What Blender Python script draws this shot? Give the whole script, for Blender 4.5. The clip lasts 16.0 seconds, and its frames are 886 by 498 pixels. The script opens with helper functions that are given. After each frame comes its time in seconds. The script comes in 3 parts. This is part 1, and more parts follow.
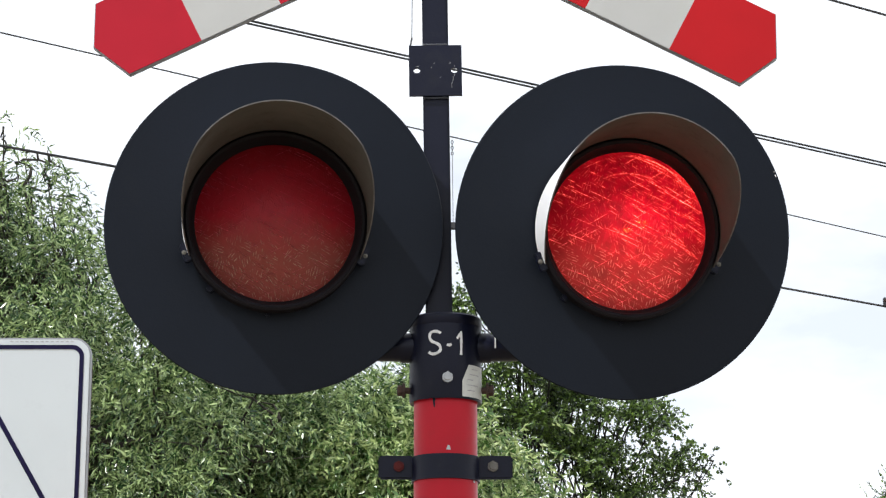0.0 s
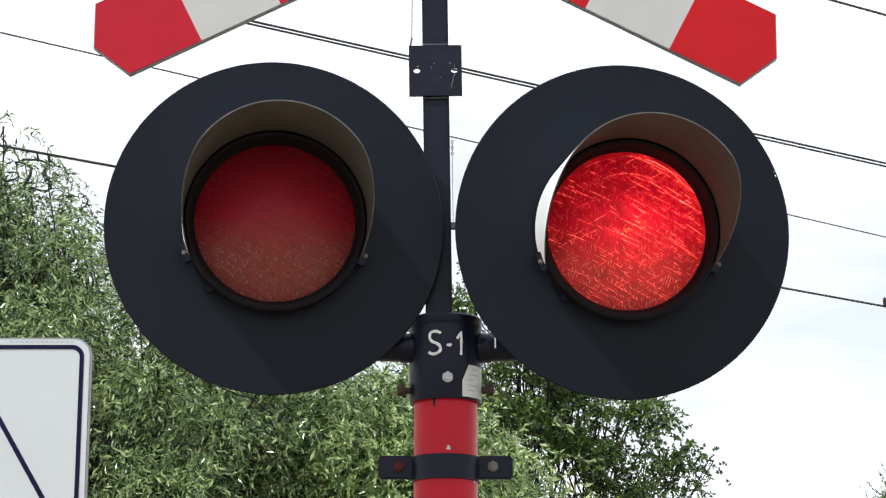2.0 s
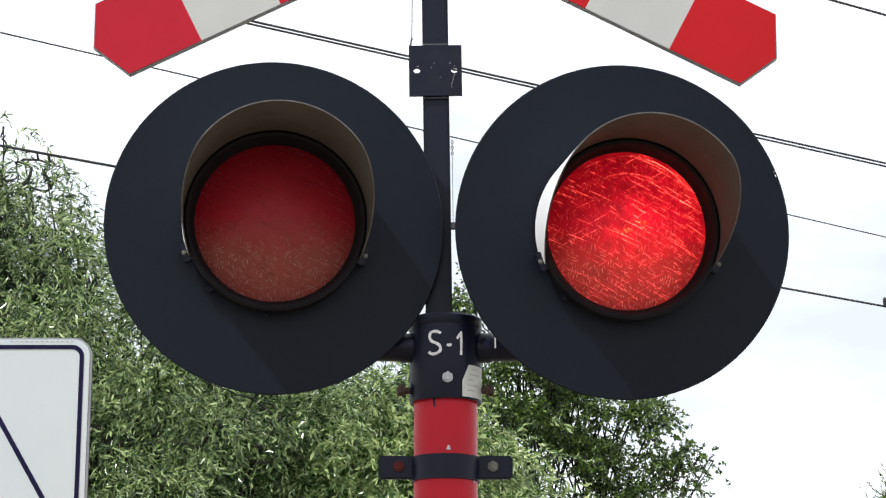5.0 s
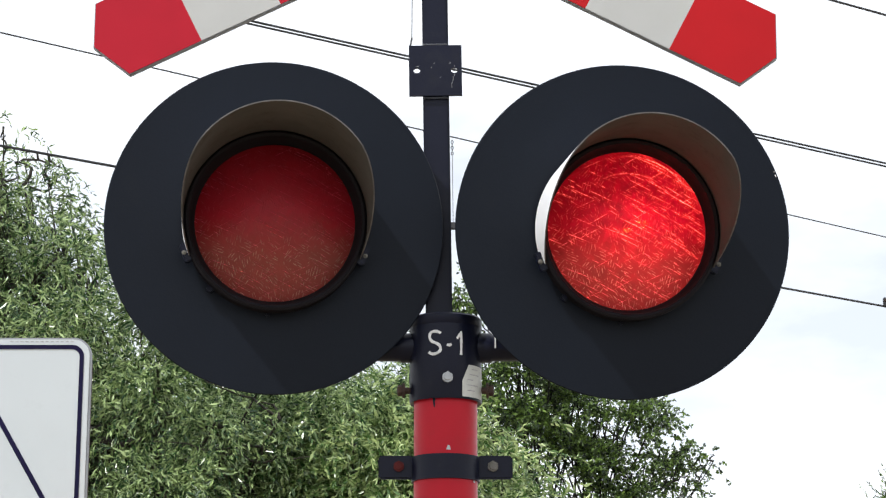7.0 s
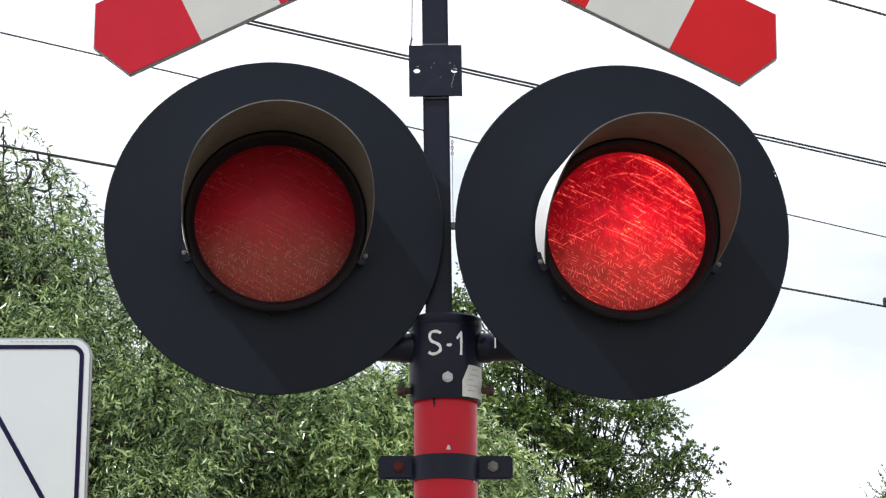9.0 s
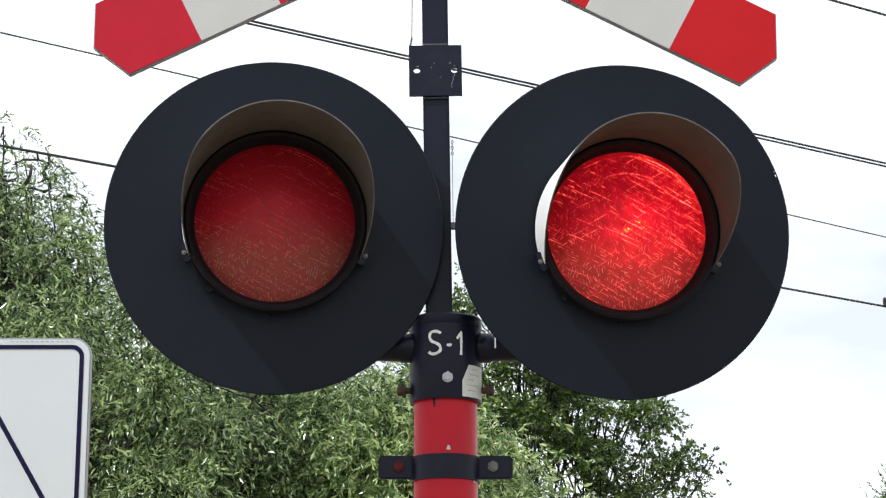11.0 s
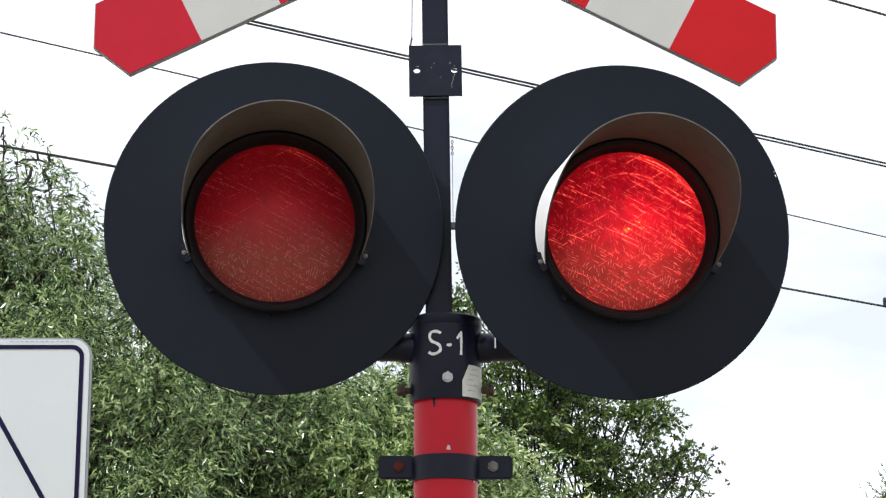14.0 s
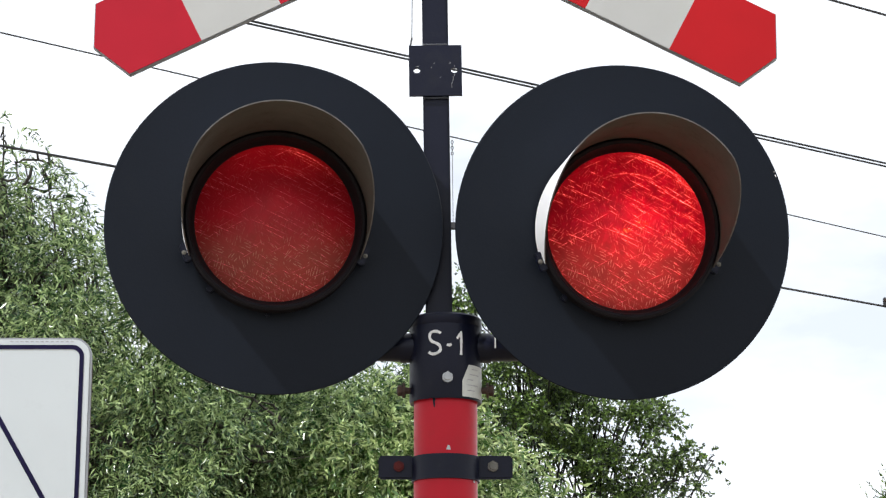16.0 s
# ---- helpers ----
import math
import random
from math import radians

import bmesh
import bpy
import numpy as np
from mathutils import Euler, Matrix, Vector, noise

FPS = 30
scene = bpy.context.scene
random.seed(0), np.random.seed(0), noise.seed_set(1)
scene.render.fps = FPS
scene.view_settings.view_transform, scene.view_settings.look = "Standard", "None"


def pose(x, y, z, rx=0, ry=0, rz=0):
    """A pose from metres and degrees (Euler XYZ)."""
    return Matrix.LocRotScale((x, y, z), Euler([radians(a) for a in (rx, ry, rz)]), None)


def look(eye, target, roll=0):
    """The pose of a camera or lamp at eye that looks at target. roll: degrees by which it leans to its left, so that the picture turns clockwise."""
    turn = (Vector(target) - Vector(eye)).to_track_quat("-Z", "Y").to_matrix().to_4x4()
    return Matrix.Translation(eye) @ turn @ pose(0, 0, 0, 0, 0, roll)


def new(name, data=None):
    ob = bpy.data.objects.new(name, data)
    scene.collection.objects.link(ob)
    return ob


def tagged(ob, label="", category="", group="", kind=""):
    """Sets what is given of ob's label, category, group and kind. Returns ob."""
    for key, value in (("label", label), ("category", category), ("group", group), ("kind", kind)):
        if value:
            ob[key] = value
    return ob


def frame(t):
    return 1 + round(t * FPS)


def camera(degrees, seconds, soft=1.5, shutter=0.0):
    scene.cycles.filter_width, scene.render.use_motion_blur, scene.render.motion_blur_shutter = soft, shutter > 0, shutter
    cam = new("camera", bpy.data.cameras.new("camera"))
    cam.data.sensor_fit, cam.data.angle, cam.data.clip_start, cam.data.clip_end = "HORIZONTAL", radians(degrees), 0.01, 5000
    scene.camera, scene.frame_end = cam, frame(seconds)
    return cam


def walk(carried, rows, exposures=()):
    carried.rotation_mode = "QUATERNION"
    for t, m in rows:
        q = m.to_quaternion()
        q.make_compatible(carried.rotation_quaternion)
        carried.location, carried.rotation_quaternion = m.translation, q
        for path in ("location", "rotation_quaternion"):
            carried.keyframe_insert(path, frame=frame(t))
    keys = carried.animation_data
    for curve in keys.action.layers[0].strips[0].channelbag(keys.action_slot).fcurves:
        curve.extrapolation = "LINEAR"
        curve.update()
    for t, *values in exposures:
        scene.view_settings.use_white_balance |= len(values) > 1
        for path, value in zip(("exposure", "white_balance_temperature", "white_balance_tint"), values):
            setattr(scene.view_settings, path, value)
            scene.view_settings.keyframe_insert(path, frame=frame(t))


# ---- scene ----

# ---- camera: it stands still on its support ----
cam = camera(22.4, 16.0, soft=1.25)
STAND = pose(0, -3.9, 1.6, 104.0, 0, 0)
walk(cam, [(0.0, STAND), (16.0, STAND)], exposures=[(0.0, 0.0, 6320, 10), (16.0, 0.0, 6320, 10)])

# ---- light: hazy summer sun and a bright, mostly clouded sky ----
SUN_WAY = Vector((-0.55, -0.40, 0.80)).normalized()


def make_world():
    world = bpy.data.worlds.new("sky")
    scene.world = world
    world.use_nodes = True
    nt = world.node_tree
    nt.nodes.clear()
    out = nt.nodes.new("ShaderNodeOutputWorld")
    bg = nt.nodes.new("ShaderNodeBackground")
    sky = nt.nodes.new("ShaderNodeTexSky")
    sky.sky_type = "NISHITA"
    sky.sun_disc = False
    sky.sun_elevation = math.asin(SUN_WAY.z)
    sky.sun_rotation = math.atan2(SUN_WAY.x, SUN_WAY.y)
    sky.air_density, sky.dust_density = 1.0, 0.6
    coord = nt.nodes.new("ShaderNodeTexCoord")
    stretch = nt.nodes.new("ShaderNodeMapping")
    stretch.inputs["Scale"].default_value = (2.2, 2.2, 6.0)
    stretch.inputs["Location"].default_value = (0.35, 0.1, 0.62)
    clouds = nt.nodes.new("ShaderNodeTexNoise")
    clouds.inputs["Scale"].default_value = 1.6
    clouds.inputs["Detail"].default_value = 7.0
    clouds.inputs["Roughness"].default_value = 0.55
    ramp = nt.nodes.new("ShaderNodeValToRGB")
    ramp.color_ramp.elements[0].position, ramp.color_ramp.elements[0].color = 0.36, (0.68, 0.68, 0.68, 1)
    ramp.color_ramp.elements[1].position, ramp.color_ramp.elements[1].color = 0.52, (1, 1, 1, 1)
    mix = nt.nodes.new("ShaderNodeMix")
    mix.data_type = "RGBA"
    mix.inputs[7].default_value = (11.9, 12.2, 12.6, 1)
    bg.inputs["Strength"].default_value = 0.1
    link = nt.links.new
    link(coord.outputs["Generated"], stretch.inputs["Vector"])
    link(stretch.outputs["Vector"], clouds.inputs["Vector"])
    link(clouds.outputs["Fac"], ramp.inputs["Fac"])
    link(ramp.outputs["Color"], mix.inputs[0])
    link(sky.outputs["Color"], mix.inputs[6])
    link(mix.outputs[2], bg.inputs["Color"])
    link(bg.outputs["Background"], out.inputs["Surface"])


make_world()
sun_data = bpy.data.lights.new("sun", "SUN")
sun_data.energy, sun_data.angle, sun_data.color = 3.9, radians(0.6), (1.0, 0.97, 0.92)
sun = new("sun", sun_data)
sun.matrix_world = look(SUN_WAY * 60, (0, 0, 0))

# ---- materials ----


def material(name, color, rough=0.5, metal=0.0, vary=0.15, scale=8.0, bump=0.1, fine=120.0, spec=0.5, stain=None, stain_amount=0.0):
    """A surface with colour variation at two scales, roughness wear and fine relief."""
    m = bpy.data.materials.new(name)
    m.use_nodes = True
    nt = m.node_tree
    b = nt.nodes["Principled BSDF"]
    link = nt.links.new
    coord = nt.nodes.new("ShaderNodeTexCoord")
    big = nt.nodes.new("ShaderNodeTexNoise")
    big.inputs["Scale"].default_value, big.inputs["Detail"].default_value = scale, 6.0
    small = nt.nodes.new("ShaderNodeTexNoise")
    small.inputs["Scale"].default_value, small.inputs["Detail"].default_value = fine, 4.0
    link(coord.outputs["Object"], big.inputs["Vector"])
    link(coord.outputs["Object"], small.inputs["Vector"])
    lo = tuple(c * (1 - vary) for c in color) + (1,)
    hi = tuple(min(1, c * (1 + vary)) for c in color) + (1,)
    ramp = nt.nodes.new("ShaderNodeValToRGB")
    ramp.color_ramp.elements[0].position, ramp.color_ramp.elements[0].color = 0.3, lo
    ramp.color_ramp.elements[1].position, ramp.color_ramp.elements[1].color = 0.7, hi
    link(big.outputs["Fac"], ramp.inputs["Fac"])
    last = ramp.outputs["Color"]
    if stain:
        spots = nt.nodes.new("ShaderNodeTexNoise")
        spots.inputs["Scale"].default_value, spots.inputs["Detail"].default_value = scale * 2.7, 8.0
        spots.inputs["Roughness"].default_value = 0.7
        link(coord.outputs["Object"], spots.inputs["Vector"])
        cut = nt.nodes.new("ShaderNodeValToRGB")
        cut.color_ramp.elements[0].position = 0.56
        cut.color_ramp.elements[1].position = 0.74
        cut.color_ramp.elements[1].color = (stain_amount,) * 3 + (1,)
        link(spots.outputs["Fac"], cut.inputs["Fac"])
        mx = nt.nodes.new("ShaderNodeMix")
        mx.data_type = "RGBA"
        mx.inputs[7].default_value = (*stain, 1)
        link(cut.outputs["Color"], mx.inputs[0])
        link(last, mx.inputs[6])
        last = mx.outputs[2]
    link(last, b.inputs["Base Color"])
    wear = nt.nodes.new("ShaderNodeMapRange")
    wear.inputs["To Min"].default_value, wear.inputs["To Max"].default_value = max(0.03, rough - 0.12), min(1, rough + 0.12)
    link(small.outputs["Fac"], wear.inputs["Value"])
    link(wear.outputs["Result"], b.inputs["Roughness"])
    b.inputs["Metallic"].default_value = metal
    b.inputs["Specular IOR Level"].default_value = spec
    bp = nt.nodes.new("ShaderNodeBump")
    bp.inputs["Strength"].default_value, bp.inputs["Distance"].default_value = bump, 0.002
    link(small.outputs["Fac"], bp.inputs["Height"])
    link(bp.outputs["Normal"], b.inputs["Normal"])
    return m


def leaf_material(name, dark, light, gloss):
    """Foliage: each leaf has its own green; light shines through it."""
    m = bpy.data.materials.new(name)
    m.use_nodes = True
    nt = m.node_tree
    link = nt.links.new
    b = nt.nodes["Principled BSDF"]
    geo = nt.nodes.new("ShaderNodeNewGeometry")
    ramp = nt.nodes.new("ShaderNodeValToRGB")
    ramp.color_ramp.elements[0].position = 0.22
    ramp.color_ramp.elements[0].color = (*dark, 1)
    ramp.color_ramp.elements[1].color = (*light, 1)
    link(geo.outputs["Random Per Island"], ramp.inputs["Fac"])
    link(ramp.outputs["Color"], b.inputs["Base Color"])
    b.inputs["Roughness"].default_value = gloss
    b.inputs["Specular IOR Level"].default_value = 0.75
    thru = nt.nodes.new("ShaderNodeBsdfTranslucent")
    bright = nt.nodes.new("ShaderNodeHueSaturation")
    bright.inputs["Value"].default_value = 1.6
    link(ramp.outputs["Color"], bright.inputs["Color"])
    link(bright.outputs["Color"], thru.inputs["Color"])
    mix = nt.nodes.new("ShaderNodeMixShader")
    mix.inputs[0].default_value = 0.2
    link(b.outputs["BSDF"], mix.inputs[1])
    link(thru.outputs["BSDF"], mix.inputs[2])
    link(mix.outputs["Shader"], nt.nodes["Material Output"].inputs["Surface"])
    return m


def lens_material(name, body, tick_lit, deep, bright, share, clear, rough):
    """Red pressed glass with a lattice of broken prism ridges: a glossy skin, light scattered through it, a little seen straight through."""
    m = bpy.data.materials.new(name)
    m.use_nodes = True
    nt = m.node_tree
    link = nt.links.new
    b = nt.nodes["Principled BSDF"]
    coord = nt.nodes.new("ShaderNodeTexCoord")

    def calc(op, a, c=0.0, clamp=False):
        n = nt.nodes.new("ShaderNodeMath")
        n.operation, n.use_clamp = op, clamp
        for k, v in enumerate((a, c)):
            if isinstance(v, (int, float)):
                n.inputs[k].default_value = v
            else:
                link(v, n.inputs[k])
        return n.outputs[0]

    def ridges(angle, pitch, dash, keep, width, seed, turned=None):
        """Broken, tapering, uneven lines across the glass, the angle measured from level."""
        turn = nt.nodes.new("ShaderNodeMapping")
        turn.inputs["Rotation"].default_value = (0, radians(angle), 0)
        turn.inputs["Location"].default_value = (seed, 0, seed * 0.37)
        link(coord.outputs["Object"], turn.inputs["Vector"])
        xyz = nt.nodes.new("ShaderNodeSeparateXYZ")
        link(turned or turn.outputs["Vector"], xyz.inputs["Vector"])
        v = calc("DIVIDE", xyz.outputs["Z"], pitch)
        line = calc("FLOOR", v)
        along = calc("ADD", calc("DIVIDE", xyz.outputs["X"], dash), calc("MULTIPLY", line, 0.37))
        cell = nt.nodes.new("ShaderNodeCombineXYZ")
        link(calc("FLOOR", along), cell.inputs["X"])
        link(line, cell.inputs["Y"])
        cell.inputs["Z"].default_value = seed
        rnd = nt.nodes.new("ShaderNodeTexWhiteNoise")
        link(cell.outputs["Vector"], rnd.inputs["Vector"])
        three = nt.nodes.new("ShaderNodeSeparateColor")
        link(rnd.outputs["Color"], three.inputs["Color"])
        lean = calc("MULTIPLY", calc("SUBTRACT", calc("FRACT", along), 0.5), calc("MULTIPLY", calc("SUBTRACT", three.outputs["Blue"], 0.5), 0.5))
        at = calc("ADD", calc("ADD", calc("MULTIPLY", three.outputs["Green"], 0.5), 0.25), lean)
        off = calc("ABSOLUTE", calc("SUBTRACT", calc("FRACT", v), at))
        on = calc("MULTIPLY", calc("SUBTRACT", rnd.outputs["Value"], 1 - keep, True), 1.5 / keep, True)
        end = calc("SUBTRACT", 1.0, calc("POWER", calc("ABSOLUTE", calc("SUBTRACT", calc("MULTIPLY", calc("FRACT", along), 2.0), 1.0)), 3.0), True)
        thin = calc("MULTIPLY", calc("SUBTRACT", width / pitch, off, True), 1.6 * pitch / width, True)
        return calc("MULTIPLY", calc("MULTIPLY", on, end), thin)

    mask = ridges(-27, 0.0105, 0.046, 0.36, 0.00090, 1.3)
    for args in ((-24, 0.0130, 0.080, 0.36, 0.00100, 4.7), (-31, 0.0080, 0.016, 0.24, 0.00085, 3.3), (27, 0.0120, 0.040, 0.28, 0.00065, 2.9)):
        mask = calc("MAXIMUM", mask, ridges(*args))
    # triangular cells, each hatched with fine ticks one way, parted by smooth grooves
    tri = []
    for angle in (-30, 30, 90):
        turn = nt.nodes.new("ShaderNodeMapping")
        turn.inputs["Rotation"].default_value = (0, radians(angle), 0)
        turn.inputs["Location"].default_value = (0, 0, 0.5)
        link(coord.outputs["Object"], turn.inputs["Vector"])
        xyz = nt.nodes.new("ShaderNodeSeparateXYZ")
        link(turn.outputs["Vector"], xyz.inputs["Vector"])
        tri.append(calc("DIVIDE", xyz.outputs["Z"], 0.0235))
    groove = 0.0
    cell = nt.nodes.new("ShaderNodeCombineXYZ")
    for v, axis in zip(tri, "XYZ"):
        link(calc("FLOOR", v), cell.inputs[axis])
        near = calc("SUBTRACT", 0.5, calc("ABSOLUTE", calc("SUBTRACT", calc("FRACT", v), 0.5)))
        groove = calc("MAXIMUM", groove, calc("MULTIPLY", calc("SUBTRACT", 0.10, near), 20.0, True))
    pick = nt.nodes.new("ShaderNodeTexWhiteNoise")
    link(cell.outputs["Vector"], pick.inputs["Vector"])
    spin = nt.nodes.new("ShaderNodeVectorRotate")
    spin.rotation_type = "Y_AXIS"
    link(coord.outputs["Object"], spin.inputs["Vector"])
    link(calc("MULTIPLY", calc("ADD", calc("FLOOR", calc("MULTIPLY", pick.outputs["Value"], 5.0)), 2.0), radians(26)), spin.inputs["Angle"])
    ticks = ridges(0, 0.0044, 0.0105, 0.80, 0.00085, 5.2, spin.outputs["Vector"])
    ticks = calc("MULTIPLY", ticks, calc("SUBTRACT", 1.0, groove))
    grain = nt.nodes.new("ShaderNodeTexNoise")
    grain.inputs["Scale"].default_value, grain.inputs["Detail"].default_value = 260.0, 2.0
    link(coord.outputs["Object"], grain.inputs["Vector"])
    beads = calc("ADD", calc("MULTIPLY", calc("SUBTRACT", grain.outputs["Fac"], 0.44), 6.0, True), 0.28, True)
    middle = nt.nodes.new("ShaderNodeVectorMath")
    middle.operation = "LENGTH"
    flat = nt.nodes.new("ShaderNodeVectorMath")
    flat.operation = "MULTIPLY"
    flat.inputs[1].default_value = (1, 0, 1)
    link(coord.outputs["Object"], flat.inputs[0])
    link(flat.outputs["Vector"], middle.inputs[0])
    place = nt.nodes.new("ShaderNodeSeparateXYZ")
    link(coord.outputs["Object"], place.inputs["Vector"])

    def glint_arc(radius, width, low):
        """A moulded ring, the bulb's glint painted into its upper arc."""
        band = calc("MULTIPLY", calc("SUBTRACT", width, calc("ABSOLUTE", calc("SUBTRACT", middle.outputs["Value"], radius)), True), 1.6 / width, True)
        return calc("MULTIPLY", band, calc("MULTIPLY", calc("SUBTRACT", place.outputs["Z"], low), 30.0, True))

    rings = calc("MAXIMUM", glint_arc(0.100, 0.0016, 0.080), calc("MULTIPLY", glint_arc(0.1335, 0.0018, 0.07), calc("MULTIPLY", calc("ADD", place.outputs["X"], 0.02), 15.0, True)))
    mask = calc("MULTIPLY", calc("MAXIMUM", mask, rings), beads)
    relief = calc("MAXIMUM", calc("MULTIPLY", mask, 0.06), ticks)
    lines = calc("MAXIMUM", mask, calc("MULTIPLY", ticks, 0.28))
    patch = nt.nodes.new("ShaderNodeTexNoise")
    patch.inputs["Scale"].default_value, patch.inputs["Detail"].default_value = 26.0, 3.0
    link(coord.outputs["Object"], patch.inputs["Vector"])
    cells = nt.nodes.new("ShaderNodeTexVoronoi")
    cells.inputs["Scale"].default_value = 75.0
    link(coord.outputs["Object"], cells.inputs["Vector"])
    grey = nt.nodes.new("ShaderNodeSeparateColor")
    link(cells.outputs["Color"], grey.inputs["Color"])
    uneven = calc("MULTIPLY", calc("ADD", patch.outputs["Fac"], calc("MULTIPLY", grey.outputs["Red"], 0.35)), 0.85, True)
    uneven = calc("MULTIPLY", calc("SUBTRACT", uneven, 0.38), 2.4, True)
    # the bulb's glow about the lens centre, put into the glass tint
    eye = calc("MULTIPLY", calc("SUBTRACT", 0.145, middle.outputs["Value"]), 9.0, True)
    # dark crescent mirrored from the reflector, painted in above the centre
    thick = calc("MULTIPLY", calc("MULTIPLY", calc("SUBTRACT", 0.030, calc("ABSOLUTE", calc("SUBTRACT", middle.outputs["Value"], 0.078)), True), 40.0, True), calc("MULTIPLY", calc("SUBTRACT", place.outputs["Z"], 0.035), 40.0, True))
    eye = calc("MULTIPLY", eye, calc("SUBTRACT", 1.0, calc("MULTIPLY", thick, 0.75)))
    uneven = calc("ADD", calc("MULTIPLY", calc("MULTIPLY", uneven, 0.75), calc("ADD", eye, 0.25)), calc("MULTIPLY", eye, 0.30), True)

    def blend(fac, one, two):
        n = nt.nodes.new("ShaderNodeMix")
        n.data_type = "RGBA"
        link(fac, n.inputs[0])
        for k, v in ((6, one), (7, two)):
            if isinstance(v, tuple):
                n.inputs[k].default_value = (*v, 1)
            else:
                link(v, n.inputs[k])
        return n.outputs[2]

    skin = blend(calc("MULTIPLY", patch.outputs["Fac"], 0.5), body, tuple(c * 1.5 for c in body))
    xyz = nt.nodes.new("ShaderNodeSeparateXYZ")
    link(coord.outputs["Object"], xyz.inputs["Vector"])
    # brown of dust and of mirrored ground light, painted on the lower half
    edge_noise = nt.nodes.new("ShaderNodeTexNoise")
    edge_noise.inputs["Scale"].default_value, edge_noise.inputs["Detail"].default_value = 18.0, 8.0
    link(coord.outputs["Object"], edge_noise.inputs["Vector"])
    low = calc("MULTIPLY", calc("SUBTRACT", calc("MULTIPLY", edge_noise.outputs["Fac"], 0.05), calc("ADD", xyz.outputs["Z"], 0.016)), 14.0, True)
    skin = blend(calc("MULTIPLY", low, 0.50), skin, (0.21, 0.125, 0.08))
    # ticks turn pale only below, where ground light would catch them
    link(blend(calc("MULTIPLY", calc("MULTIPLY", relief, 0.78), calc("ADD", calc("MULTIPLY", low, 0.85), 0.08)), skin, tick_lit), b.inputs["Base Color"])
    b.inputs["Roughness"].default_value = rough
    b.inputs["Specular IOR Level"].default_value = 0.24
    bp = nt.nodes.new("ShaderNodeBump")
    bp.inputs["Strength"].default_value, bp.inputs["Distance"].default_value = 0.35, 0.002
    link(calc("ADD", relief, calc("MULTIPLY", uneven, 0.25)), bp.inputs["Height"])
    link(bp.outputs["Normal"], b.inputs["Normal"])
    thru = nt.nodes.new("ShaderNodeBsdfTranslucent")
    # glints of the lit ridges are put into the brighter line colour
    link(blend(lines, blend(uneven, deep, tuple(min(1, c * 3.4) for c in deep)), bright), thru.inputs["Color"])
    see = nt.nodes.new("ShaderNodeBsdfTransparent")
    see.inputs["Color"].default_value = (1.0, 0.33, 0.07, 1)
    share_at = calc("ADD", calc("MULTIPLY", mask, 0.50), share)
    mix = nt.nodes.new("ShaderNodeMixShader")
    link(share_at, mix.inputs[0])
    link(b.outputs["BSDF"], mix.inputs[1])
    link(thru.outputs["BSDF"], mix.inputs[2])
    mix2 = nt.nodes.new("ShaderNodeMixShader")
    link(calc("MULTIPLY", calc("ADD", calc("POWER", grey.outputs["Green"], 2.0), 0.22), clear * 1.8), mix2.inputs[0])
    link(mix.outputs["Shader"], mix2.inputs[1])
    link(see.outputs["BSDF"], mix2.inputs[2])
    link(mix2.outputs["Shader"], nt.nodes["Material Output"].inputs["Surface"])
    return m


def glow_material(name, color, strength):
    m = bpy.data.materials.new(name)
    m.use_nodes = True
    b = m.node_tree.nodes["Principled BSDF"]
    b.inputs["Base Color"].default_value = (0.1, 0.05, 0.03, 1)
    b.inputs["Emission Color"].default_value = (*color, 1)
    b.inputs["Emission Strength"].default_value = strength
    return m


BLACK = material("black_paint", (0.0045, 0.0058, 0.0170), 0.38, vary=0.16, scale=5, bump=0.14, fine=160, stain=(0.018, 0.019, 0.024), stain_amount=0.35, spec=0.22)
BOARD = material("matt_black_board", (0.0054, 0.0080, 0.0142), 0.46, vary=0.12, scale=4, bump=0.1, fine=240, stain=(0.012, 0.013, 0.016), stain_amount=0.2, spec=0.16)
INSIDE = material("sooty_black", (0.008, 0.008, 0.008), 0.85, vary=0.2, scale=10, bump=0.1)
RUBBER = material("black_rubber", (0.0105, 0.0090, 0.0115), 0.68, vary=0.2, scale=12, bump=0.15, spec=0.15)
# the hood's outside, much paler than its inside
VISOR_OUT = material("pale_visor_outside", (0.84, 0.85, 0.87), 0.4, vary=0.06, scale=9, bump=0.1)
# light on the sheet's rim is put into this slightly paler grey
VISOR_EDGE = material("lit_visor_edge", (0.11, 0.10, 0.095), 0.5, vary=0.35, scale=40, bump=0.2)
VISOR = material("weathered_visor_grey", (0.102, 0.093, 0.083), 0.85, vary=0.14, scale=9, bump=0.1, stain=(0.050, 0.040, 0.03), stain_amount=0.5, spec=0.02)
RED = material("red_gloss_paint", (0.47, 0.005, 0.019), 0.33, vary=0.1, scale=6, bump=0.08, spec=0.22, stain=(0.28, 0.02, 0.02), stain_amount=0.35)
SHEET_RED = material("red_reflective_sheet", (0.39, 0.006, 0.020), 0.5, vary=0.07, scale=7, bump=0.04, fine=500, spec=0.18)
# a warmer red for the second plank
SHEET_WARM = material("warm_red_reflective_sheet", (0.40, 0.005, 0.009), 0.5, vary=0.07, scale=7, bump=0.04, fine=500, spec=0.18)
SHEET_WHITE = material("white_reflective_sheet", (0.42, 0.42, 0.405), 0.5, vary=0.05, scale=7, bump=0.04, fine=500, stain=(0.4, 0.4, 0.36), stain_amount=0.3)
GALV = material("galvanised_steel", (0.42, 0.43, 0.44), 0.45, metal=0.7, vary=0.15, scale=30, bump=0.15)
